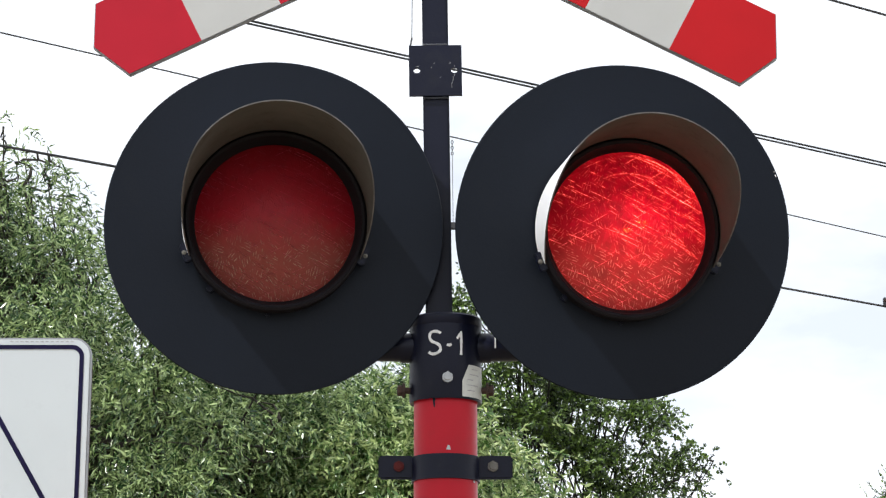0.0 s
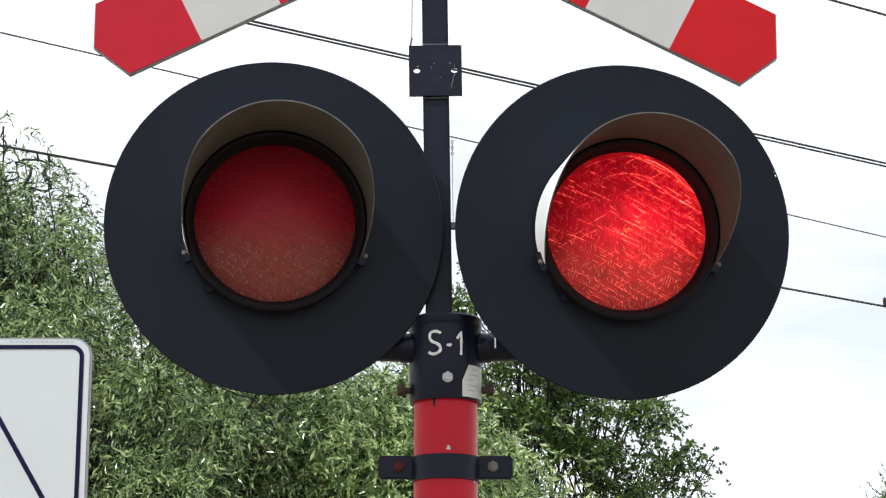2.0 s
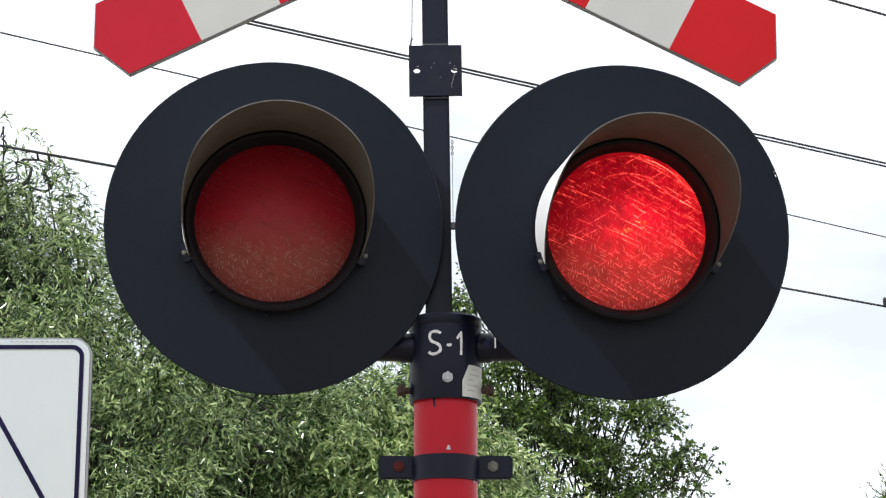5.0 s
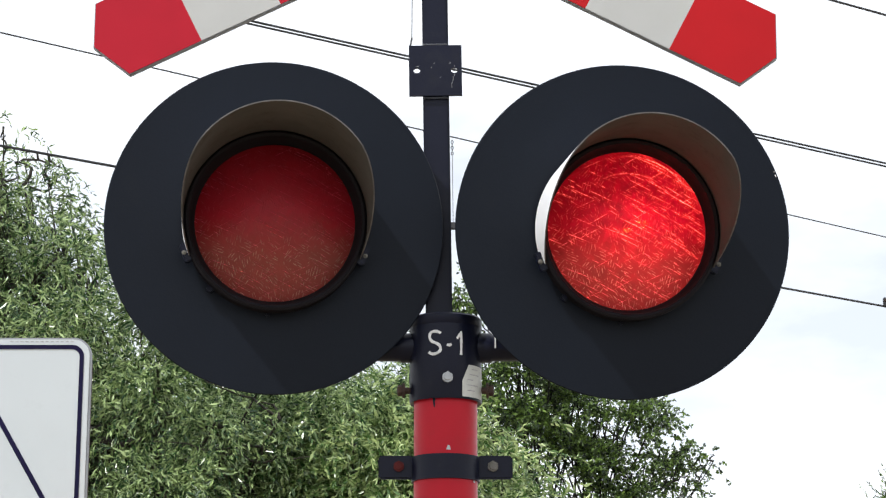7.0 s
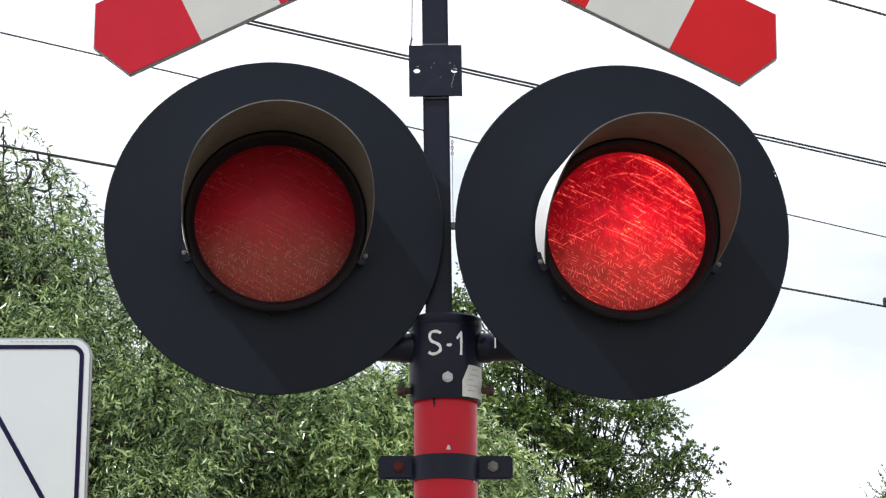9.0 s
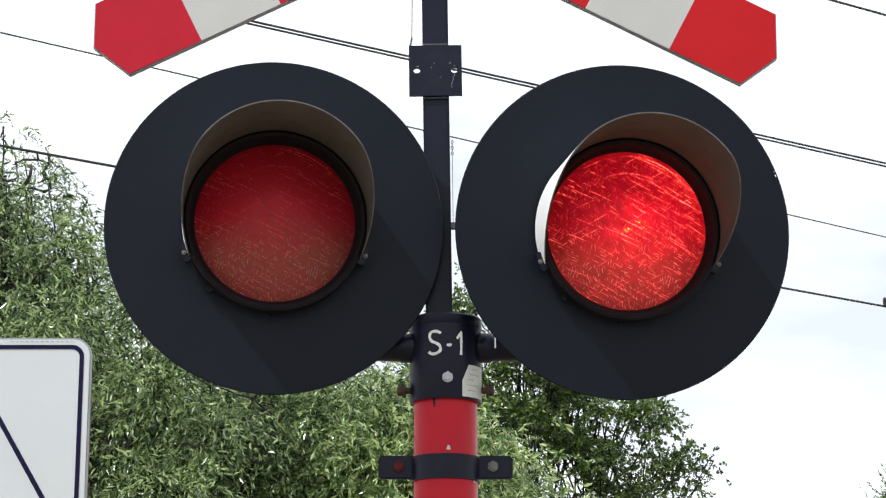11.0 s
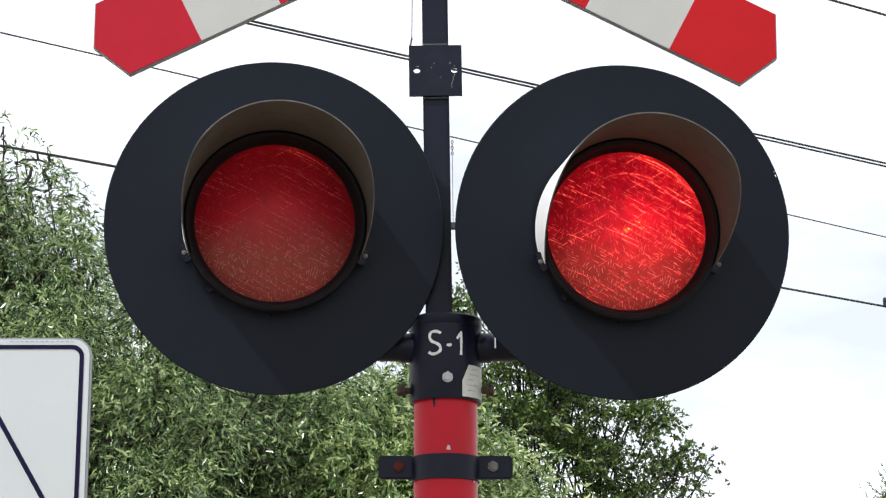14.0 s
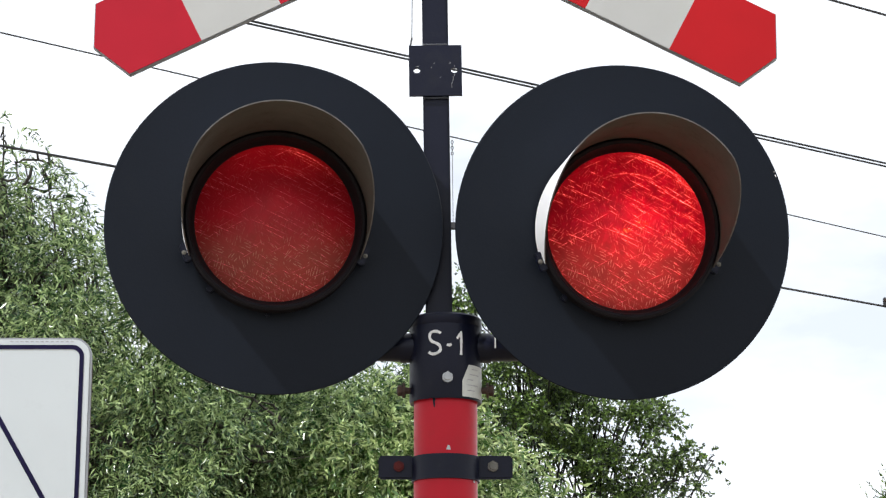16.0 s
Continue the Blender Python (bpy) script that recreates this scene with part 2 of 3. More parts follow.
ALU = material("grey_aluminium", (0.27, 0.28, 0.30), 0.55, metal=0.1, vary=0.1, scale=10, bump=0.1)
DULL = material("dull_zinc", (0.14, 0.135, 0.12), 0.6, metal=0.3, vary=0.2, scale=60, bump=0.3)
RUST = material("rusty_steel", (0.05, 0.026, 0.018), 0.75, vary=0.4, scale=60, bump=0.4, stain=(0.10, 0.04, 0.018), stain_amount=0.7)
BOLT_RED = material("red_painted_bolt", (0.085, 0.010, 0.009), 0.6, spec=0.2, vary=0.3, scale=60, bump=0.3, stain=(0.05, 0.02, 0.015), stain_amount=0.7)
WHITE_PAINT = material("brushed_white_paint", (0.72, 0.72, 0.72), 0.6, vary=0.1, scale=60, bump=0.3)
CHIP = material("bare_scratched_metal", (0.22, 0.22, 0.23), 0.6, vary=0.3, scale=60, bump=0.3)
WELD = material("painted_weld", (0.055, 0.058, 0.068), 0.5, vary=0.3, scale=60, bump=0.3)
SIGN_WHITE = material("white_sign_face", (0.55, 0.59, 0.61), 0.45, vary=0.03, scale=5, bump=0.02, fine=400, stain=(0.43, 0.45, 0.46), stain_amount=0.25)
SIGN_INK = material("navy_black_ink", (0.008, 0.006, 0.035), 0.5, vary=0.2, scale=20, bump=0.02, spec=0.12)
STICKER = material("pale_sticker", (0.58, 0.59, 0.56), 0.55, vary=0.1, scale=40, bump=0.1, stain=(0.3, 0.3, 0.28), stain_amount=0.5)
PRINT = material("faded_print", (0.36, 0.36, 0.37), 0.6, vary=0.3, scale=60)
CABLE = material("dark_cable", (0.03, 0.03, 0.034), 0.6, vary=0.2, scale=3, bump=0.1)
DARK_BARK = material("dark_smooth_bark", (0.022, 0.019, 0.016), 0.9, vary=0.4, scale=9, bump=0.6, fine=40)
BARK = material("furrowed_bark", (0.035, 0.029, 0.022), 0.9, vary=0.45, scale=9, bump=0.9, fine=40)
GROUND = material("dry_verge", (0.21, 0.175, 0.125), 0.95, vary=0.4, scale=0.9, bump=0.6, fine=30, stain=(0.07, 0.10, 0.03), stain_amount=0.9)
WILLOW_LEAF = leaf_material("willow_leaf", (0.022, 0.064, 0.018), (0.45, 0.57, 0.25), 0.22)
PALE_LEAF = leaf_material("pale_willow_leaf", (0.075, 0.150, 0.038), (0.55, 0.64, 0.29), 0.24)
ALDER_LEAF = leaf_material("alder_leaf", (0.011, 0.028, 0.009), (0.21, 0.33, 0.062), 0.32)
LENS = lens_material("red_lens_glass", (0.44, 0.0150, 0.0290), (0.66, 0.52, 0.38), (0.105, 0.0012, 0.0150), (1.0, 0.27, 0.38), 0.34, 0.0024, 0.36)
EMBER = glow_material("cooling_filament", (1.0, 0.24, 0.12), 420.0)
GLOW = glow_material("lit_lamp", (1.0, 0.24, 0.12), 2900.0)

# ---- mesh helpers ----


def part(name, bm, mat, parent=None, label="", smooth=True, angle=35):
    """One mesh object from a bmesh, under a thing or a part."""
    bmesh.ops.recalc_face_normals(bm, faces=bm.faces[:])
    me = bpy.data.meshes.new(name)
    bm.to_mesh(me)
    bm.free()
    return mesh_part(name, me, mat, parent, label, smooth, angle)


def mesh_part(name, me, mat, parent=None, label="", smooth=True, angle=35):
    me.materials.append(mat)
    if smooth:
        me.shade_smooth()
        me.set_sharp_from_angle(angle=radians(angle))
    ob = new(name, me)
    ob.parent = parent
    if label:
        tagged(ob, label)
    return ob


def thing(name, m, label, category, group="", kind=""):
    ob = new(name)
    ob.matrix_world = m
    return tagged(ob, label, category, group, kind)


def box(size, at=(0, 0, 0), turn=None, bevel=0.002, bm=None):
    bm = bm or bmesh.new()
    m = Matrix.Translation(at) @ (turn or Matrix()) @ Matrix.Diagonal((*size, 1))
    made = bmesh.ops.create_cube(bm, size=1, matrix=m)
    if bevel:
        edges = {e for v in made["verts"] for e in v.link_edges}
        bmesh.ops.bevel(bm, geom=list(edges), offset=bevel, segments=2, affect="EDGES")
    return bm


def lathe(profile, n=48, axis="Z", m=Matrix(), bm=None, closed=False):
    """Turns (radius, height) pairs round an axis: Z up, or Y (height grows towards -Y)."""
    bm = bm or bmesh.new()
    rings = []
    for r, h in profile:
        ring = []
        for i in range(n):
            a = 2 * math.pi * i / n
            p = (r * math.cos(a), r * math.sin(a), h) if axis == "Z" else (r * math.cos(a), -h, r * math.sin(a))
            ring.append(bm.verts.new(m @ Vector(p)))
        rings.append(ring)
    pairs = list(zip(rings, rings[1:])) + ([(rings[-1], rings[0])] if closed else [])
    for a, b in pairs:
        for i in range(n):
            bm.faces.new((a[i], a[(i + 1) % n], b[(i + 1) % n], b[i]))
    if not closed:
        for ring in (rings[0], rings[-1]):
            bm.faces.new(ring)
    return bm


def rod(p, q, r, n=16, r2=None, bm=None):
    """A round bar from p to q."""
    bm = bm or bmesh.new()
    p, q = Vector(p), Vector(q)
    d = q - p
    m = Matrix.Translation((p + q) / 2) @ d.to_track_quat("Z", "Y").to_matrix().to_4x4()
    bmesh.ops.create_cone(bm, cap_ends=True, segments=n, radius1=r, radius2=r if r2 is None else r2, depth=d.length, matrix=m)
    return bm


def plate(outline, y0, y1, bm=None, bevel=0.0):
    """An outline in x, z made into a slab between y0 and y1."""
    bm = bm or bmesh.new()
    front = [bm.verts.new((x, y0, z)) for x, z in outline]
    back = [bm.verts.new((x, y1, z)) for x, z in outline]
    n = len(outline)
    faces = [bm.faces.new(front), bm.faces.new(back[::-1])]
    for i in range(n):
        faces.append(bm.faces.new((front[i], back[i], back[(i + 1) % n], front[(i + 1) % n])))
    if bevel:
        bmesh.ops.bevel(bm, geom=list(faces[0].edges) + list(faces[1].edges), offset=bevel, segments=2, affect="EDGES")
    return bm


def round_rect(x0, z0, x1, z1, r, n=8):
    pts = []
    for cx, cz, a0 in ((x1 - r, z1 - r, 0), (x0 + r, z1 - r, 90), (x0 + r, z0 + r, 180), (x1 - r, z0 + r, 270)):
        for i in range(n + 1):
            a = radians(a0 + 90 * i / n)
            pts.append((cx + r * math.cos(a), cz + r * math.sin(a)))
    return pts


def frame_band(outer, inner, y0, y1):
    """A closed band between two outlines of the same count."""
    bm = bmesh.new()
    rows = [[bm.verts.new((x, y, z)) for x, z in pts] for pts, y in ((outer, y0), (inner, y0), (inner, y1), (outer, y1))]
    n = len(outer)
    for a, b in zip(rows, rows[1:] + rows[:1]):
        for i in range(n):
            bm.faces.new((a[i], a[(i + 1) % n], b[(i + 1) % n], b[i]))
    return bm


def hex_bolt(at, way, size=0.009, length=0.008, washer=1.35):
    """A bolt head with its washer, looking along way."""
    at, way = Vector(at), Vector(way).normalized()
    bm = rod(at - way * 0.002, at + way * 0.0015, size * washer, 20)
    bm = rod(at + way * 0.001, at + way * length, size, 6, bm=bm)
    return rod(at + way * (length - 0.001), at + way * (length + 0.001), size * 0.8, 12, size * 0.6, bm=bm)


# ---- ground ----


def make_ground():
    n, half = 60, 1500.0
    bm = bmesh.new()
    grid = []
    for j in range(n + 1):
        row = []
        for i in range(n + 1):
            u, v = 2 * i / n - 1, 2 * j / n - 1
            x, y = half * u * abs(u) ** 1.6, half * v * abs(v) ** 1.6
            d = math.hypot(x, y)
            z = 0.0 if d < 8 else 0.25 * noise.noise(Vector((x, y, 0)) * 0.05) * min(1, (d - 8) / 20)
            row.append(bm.verts.new((x, y, z)))
        grid.append(row)
    for j in range(n):
        for i in range(n):
            bm.faces.new((grid[j][i], grid[j][i + 1], grid[j + 1][i + 1], grid[j + 1][i]))
    ob = part("ground", bm, GROUND, angle=180)
    tagged(ob, "dry gravelly verge with patches of grass", "ground", kind="structure")


make_ground()

# ---- the crossing signal's post ----
POST_X = 0.0045


def brush_stroke(points, wide, radius, thick=0.0006):
    """A hand-painted stroke on a cylinder, along a few soft corners in x, z."""
    pts = [Vector(p) for p in points]
    for _ in range(3):
        fine = [pts[0]]
        for a, b in zip(pts, pts[1:]):
            fine += [a.lerp(b, 0.25), a.lerp(b, 0.75)]
        pts = fine + [pts[-1]]
    bm = bmesh.new()
    last = None
    for i, p in enumerate(pts):
        d = (pts[min(i + 1, len(pts) - 1)] - pts[max(i - 1, 0)]).normalized()
        w = wide * (0.5 + 0.07 * math.sin(i * 1.7) + 0.05 * math.sin(i * 0.6))
        ring = []
        for side, lift in ((-1, 0.0002), (-0.8, thick), (0.8, thick), (1, 0.0002)):
            x, z = p.x - d.y * w * side, p.y + d.x * w * side
            a, r = x / radius, radius + lift
            ring.append(bm.verts.new((r * math.sin(a), -r * math.cos(a), z)))
        if last:
            for k in range(3):
                bm.faces.new((last[k], last[k + 1], ring[k + 1], ring[k]))
        last = ring
    return bm


def curved_patch(radius, corners, thick=0.0006, n=8):
    """A sheet on a cylinder: corners (angle in degrees, z) left-bottom, right-bottom, right-top, left-top."""
    bm = bmesh.new()
    lb, rb, rt, lt = corners
    rows = []
    for r in (radius, radius + thick):
        for low in (True, False):
            a, b = (lb, rb) if low else (lt, rt)
            row = []
            for i in range(n + 1):
                t = i / n
                ang, z = radians(a[0] + (b[0] - a[0]) * t), a[1] + (b[1] - a[1]) * t
                row.append(bm.verts.new((r * math.sin(ang), -r * math.cos(ang), z)))
            rows.append(row)
    for a, b in ((0, 1), (1, 3), (3, 2), (2, 0)):
        for i in range(n):
            bm.faces.new((rows[a][i], rows[a][i + 1], rows[b][i + 1], rows[b][i]))
    for i in (0, n):
        bm.faces.new((rows[0][i], rows[1][i], rows[3][i], rows[2][i]))
    return bm


def cut_sheet(radius, a0, a1, cut, low, mid, high, thick=0.0006, n=12):
    """A sheet on a cylinder, from angle a0 to a1, with its upper corner cut off from (a0, mid) to (cut, high)."""
    bm = bmesh.new()
    cols = []
    for a in [a0 + (cut - a0) * i / 4 for i in range(4)] + [cut + (a1 - cut) * i / n for i in range(n + 1)]:
        top = high if a >= cut else mid + (high - mid) * (a - a0) / (cut - a0)
        c, q = math.cos(radians(a)), math.sin(radians(a))
        cols.append([bm.verts.new((r * q, -r * c, z)) for r, z in ((radius, low), (radius + thick, low), (radius + thick, top), (radius, top))])
    for a, b in zip(cols, cols[1:]):
        for i in range(4):
            bm.faces.new((a[i], b[i], b[(i + 1) % 4], a[(i + 1) % 4]))
    for col in (cols[0], cols[-1]):
        bm.faces.new(col)
    return bm


def make_post():
    s = thing("signal_post", pose(POST_X, 0, 0), "red steel signal post with black collar and slim mast", "signal post")
    part("tube", lathe([(0.0515, 0.0), (0.0560, 0.0), (0.0560, 2.30), (0.0515, 2.30)], 64, closed=True), RED, s, "red gloss-painted steel tube")
    part("foot", box((0.26, 0.26, 0.02), (0, 0, 0.010), bevel=0.003), BLACK, s, "black steel foot plate")
    # collar with a lid
    collar = part("collar", lathe([(0.0565, 2.292), (0.0630, 2.290), (0.0640, 2.294), (0.0640, 2.424), (0.0565, 2.424)], 64, closed=True), BLACK, s, "black painted steel collar")
    part("lid", lathe([(0.0632, 2.4235), (0.0645, 2.4255), (0.0645, 2.440), (0.061, 2.4435), (0.02, 2.444)], 64), BLACK, collar, "black lid of the collar")
    letter_s = [(-0.0085, 2.4045), (-0.014, 2.4085), (-0.0265, 2.4085), (-0.030, 2.398), (-0.024, 2.390), (-0.0125, 2.386), (-0.0075, 2.377), (-0.013, 2.3695), (-0.024, 2.3675), (-0.0305, 2.372)]
    part("letter", brush_stroke(letter_s, 0.0050, 0.0640), WHITE_PAINT, collar, "hand-painted white letter S")
    part("hyphen", brush_stroke([(0.0025, 2.3845), (0.006, 2.3830), (0.0105, 2.3850)], 0.0050, 0.0640), WHITE_PAINT, collar, "hand-painted white hyphen")
    part("numeral", brush_stroke([(0.0200, 2.3955), (0.0235, 2.4000), (0.0280, 2.4075), (0.0283, 2.4070), (0.0285, 2.388), (0.0280, 2.3670)], 0.0045, 0.0640), WHITE_PAINT, collar, "hand-painted white numeral 1")
    a = radians(3)
    part("bolt", hex_bolt((0.064 * math.sin(a), -0.064 * math.cos(a), 2.326), (math.sin(a), -math.cos(a), 0), 0.0098, 0.007, 0.95), GALV, collar, "bright zinc-plated hexagon bolt")
    for side in (-1, 1):
        part("side_bolt", hex_bolt((side * 0.0745, -0.012, 2.312), (side, -0.1, 0), 0.010, 0.010), RUST, collar, "rusty hexagon bolt")
        part("bolt_shank", rod((side * 0.055, -0.010, 2.312), (side * 0.076, -0.012, 2.312), 0.006, 12), RUST, collar, "rusty bolt shank")
        arm = part("arm", rod((side * 0.05, -0.005, 2.389), (side * 0.31, 0.0, 2.395), 0.0240, 24), BLACK, s, "black tube arm that carries a lamp")
        part("riser", rod((side * 0.30, 0.0, 2.385), (side * 0.30, 0.0, 2.47), 0.0205, 24), BLACK, arm)
        part("socket", rod((side * 0.055, -0.004, 2.390), (side * 0.080, -0.004, 2.390), 0.0265, 24), BLACK, arm)
    mark = plate([(0.0865, 2.385), (0.0890, 2.385), (0.0885, 2.404), (0.0868, 2.405)], -0.0300, -0.0280)
    part("paint_mark", mark, WHITE_PAINT, s, "short white paint stroke on the arm")
    # sticker with unreadable lines
    tag = part("sticker", cut_sheet(0.0642, 27, 78, 39, 2.294, 2.322, 2.351), STICKER, collar, "faded pale sticker with worn print")
    for i, (a0, a1) in enumerate(((45, 60), (40, 62), (36, 48), (36, 60), (36, 52))):
        z = 2.3425 - 0.0095 * i
        part("print_line", curved_patch(0.0650, [(a0, z), (a1, z), (a1, z + 0.0018), (a0, z + 0.0018)], 0.0003), PRINT, tag)
    # slim mast, which leans a little
    lean = Matrix.Translation((-0.0116, 0, 2.4525)) @ pose(0, 0, 0, 0, -0.79, 0)
    bm = box((0.0475, 0.0475, 1.20), (0, 0, 0.58), bevel=0.004)
    bm.transform(lean)
    mast = part("mast", bm, BLACK, s, "slim black square steel mast")
    # perforated bracket plate
    bm = bmesh.new()
    for x0, x1, hx in ((-0.0485, 0.0, -0.0345), (0.0, 0.0475, 0.0340)):
        z0, z1, hz, k = 0.3985, 0.4945, 0.4465, 5
        rim_xz = [(x0 + (x1 - x0) * i / k, z0) for i in range(k)] + [(x1, z0 + (z1 - z0) * i / k) for i in range(k)]
        rim_xz += [(x1 - (x1 - x0) * i / k, z1) for i in range(k)] + [(x0, z1 - (z1 - z0) * i / k) for i in range(k)]
        rows = []
        for y in (-0.0325, -0.0265):
            ring, rim = [], []
            for x, z in rim_xz:
                a = math.atan2(z - hz, x - hx)
                ring.append(bm.verts.new((hx + 0.0068 * math.cos(a), y, hz + 0.0050 * math.sin(a))))
                rim.append(bm.verts.new((x, y, z)))
            rows.append((ring, rim))
        (fr, fo), (br, bo) = rows
        for i in range(len(rim_xz)):
            j = (i + 1) % len(rim_xz)
            bm.faces.new((fr[i], fr[j], fo[j], fo[i]))
            bm.faces.new((br[i], bo[i], bo[j], br[j]))
            bm.faces.new((fr[i], br[i], br[j], fr[j]))
            bm.faces.new((fo[i], fo[j], bo[j], bo[i]))
    bm.transform(lean)
    bracket = part("bracket_plate", bm, BLACK, mast, "black steel plate with two bolt holes", smooth=False)
    for z in (0.4975, 0.3960):
        bm = bmesh.new()
        for i in range(12):
            bmesh.ops.create_icosphere(bm, subdivisions=2, radius=0.0026, matrix=Matrix.Translation((-0.021 + 0.0038 * i, -0.0262, z + 0.0003 * math.sin(i * 2.1))))
        bm.transform(lean)
        part("weld_seam", bm, WELD, mast, "grey weld bead between plate and mast")
    rnd = random.Random(5)
    chips = [(0.0335 - 0.0055 * i / 9 + rnd.uniform(-0.0012, 0.0012), 0.4390 - 0.025 * i / 9, rnd.uniform(0.0022, 0.0040), rnd.uniform(0.0008, 0.0016)) for i in range(10)]
    chips += [(0.0260, 0.4605, 0.0025, 0.0035), (0.0340, 0.4545, 0.0040, 0.0018), (-0.0030, 0.4600, 0.0022, 0.0022), (-0.0080, 0.4520, 0.0030, 0.0012), (0.0080, 0.4330, 0.0022, 0.0022), (-0.0330, 0.4545, 0.0024, 0.0060)]
    for x, z, h, w in chips:
        bm = plate([(x - w / 2, z - h / 2), (x + w * 0.2, z - h * 0.45), (x + w / 2, z + h * 0.3), (x, z + h / 2)], -0.0330, -0.0326)
        bm.transform(lean)
        part("paint_chip", bm, CHIP, mast)
    # clamp with two bolted ears
    clamp = part("clamp", lathe([(0.0562, 2.151), (0.0600, 2.151), (0.0600, 2.194), (0.0562, 2.194)], 64, closed=True), BLACK, s, "black steel pipe clamp")
    for side in (-1, 1):
        part("ear", box((0.060, 0.008, 0.0415), (side * 0.0875, -0.004, 2.1765), bevel=0.003), BLACK, clamp, "flat bolted ear of the clamp")
        part("weld", box((0.006, 0.012, 0.040), (side * 0.060, -0.006, 2.1755), bevel=0.002), BLACK, clamp)
    part("bolt", hex_bolt((-0.082, -0.008, 2.178), (0, -1, 0), 0.0098, 0.006, 0.95), BOLT_RED, clamp, "red-painted rusty hexagon bolt")
    part("bolt", hex_bolt((0.083, -0.008, 2.178), (0, -1, 0), 0.0098, 0.006, 0.95), DULL, clamp, "dull zinc-plated hexagon bolt")
    # paint defects on the red tube
    for a, z, w, h in ((5, 2.2005, 4.0, 0.007), (62, 2.147, 4, 0.008)):
        part("paint_chip", curved_patch(0.0563, [(a - w, z), (a + w, z), (a + w * 0.6, z + h), (a - w * 0.3, z + h * 1.1)], 0.0003, 3), GALV, s)
    part("paint_drip", curved_patch(0.0563, [(-22, 2.277), (-19, 2.275), (-18, 2.294), (-24, 2.294)], 0.0005, 3), BLACK, s, "black paint drip")
    return s


make_post()

# thin earthing wire with its hook


def make_small_hangers():
    w = thing("thin_wire", pose(-0.057, -0.02, 2.955), "thin dark wire hooked on the bracket plate", "wire")
    part("strand", rod((0, 0, 0.004), (0.002, 0, 0.70), 0.0008, 8), CABLE, w)
    part("hook", rod((-0.003, -0.004, -0.008), (0.0, 0, 0.010), 0.0017, 8), CABLE, w, "small wire hook")


make_small_hangers()

# ---- the two flashing lamps ----
VISOR_R = 0.1608


def visor_mesh():
    """A hood of thin sheet: long above, cut back towards its two lower ends."""
    bm = bmesh.new()
    n, k, t = 72, 8, 0.0022
    rows = []
    for i in range(n + 1):
        phi = -24 + 228 * i / n
        off = abs(phi - 90)
        length = 0.25 - 0.215 * (max(0.0, off - 56) / 58) ** 1.5
        c, s = math.cos(radians(phi)), math.sin(radians(phi))
        col = []
        for j in range(k + 1):
            h = 0.012 + (length - 0.012) * j / k
            flare = VISOR_R + 0.0005 * j / k
            col.append((bm.verts.new((flare * c, -h, flare * s)), bm.verts.new(((flare + t) * c, -h, (flare + t) * s))))
        rows.append(col)
    for a, b in zip(rows, rows[1:]):
        for j in range(k):
            bm.faces.new((a[j][0], b[j][0], b[j + 1][0], a[j + 1][0]))
            bm.faces.new((a[j][1], a[j + 1][1], b[j + 1][1], b[j][1])).material_index = 1
        for j in (0, k):
            bm.faces.new((a[j][0], a[j][1], b[j][1], b[j][0])).material_index = 2
    for col in (rows[0], rows[-1]):
        for j in range(k):
            bm.faces.new((col[j][0], col[j + 1][0], col[j + 1][1], col[j][1])).material_index = 2
    return bm


DOME_R, DOME_TOP, DOME_BASE = 0.1430, 0.043, 0.007


def dome_y(r):
    """Height of the convex lens before the board at that radius."""
    return DOME_BASE + (DOME_TOP - DOME_BASE) * (1 - (r / DOME_R) ** 2)


def lens_mesh():
    n, k = 72, 14
    bm = bmesh.new()
    top = bm.verts.new((0, -dome_y(0), 0))
    rings = []
    for j in range(1, k + 1):
        r = DOME_R * j / k
        rings.append([bm.verts.new((r * math.cos(2 * math.pi * i / n), -dome_y(r), r * math.sin(2 * math.pi * i / n))) for i in range(n)])
    rings.append([bm.verts.new((v.co.x, -DOME_BASE + 0.006, v.co.z)) for v in rings[-1]])
    for i in range(n):
        bm.faces.new((top, rings[0][i], rings[0][(i + 1) % n]))
    for a, b in zip(rings, rings[1:]):
        for i in range(n):
            bm.faces.new((a[i], b[i], b[(i + 1) % n], a[(i + 1) % n]))
    return bm


def make_lamp(m, bulb_at, radius, shift, label, chips=False):
    """shift: how far the board's centre lies from the optic's axis."""
    s = thing("signal_lamp", m, label, "signal lamp", "pair of crossing lamps")
    board = part("backboard", lathe([(0.1475, -0.003), (radius - 0.004, -0.003), (radius - 0.0005, -0.001), (radius, 0.001), (radius - 0.0015, 0.003), (0.1475, 0.003)], 128, "Y", m=Matrix.Translation(shift), closed=True), BOARD, s, "round matt black backboard")
    part("housing", lathe([(0.1440, 0.003), (0.149, 0.003), (0.149, -0.23), (0.120, -0.272), (0.03, -0.280), (0.03, -0.274), (0.116, -0.266), (0.1440, -0.227)], 64, "Y", closed=True), INSIDE, s, "black lamp housing")
    bezel = part("bezel", lathe([(0.1430, 0.000), (0.1600, 0.000), (0.1600, 0.040), (0.1560, 0.043), (0.1510, 0.040), (0.1450, 0.020), (0.1412, 0.015), (0.1410, 0.010)], 96, "Y", closed=True), RUBBER, s, "black rubber lens ring")
    if chips:
        for a, size in ((20.5, 0.0028), (22.0, 0.0016)):
            c, q = math.cos(radians(a)), math.sin(radians(a))
            at = Vector((shift[0] + (radius - 0.004) * c, -0.0034, shift[2] + (radius - 0.004) * q))
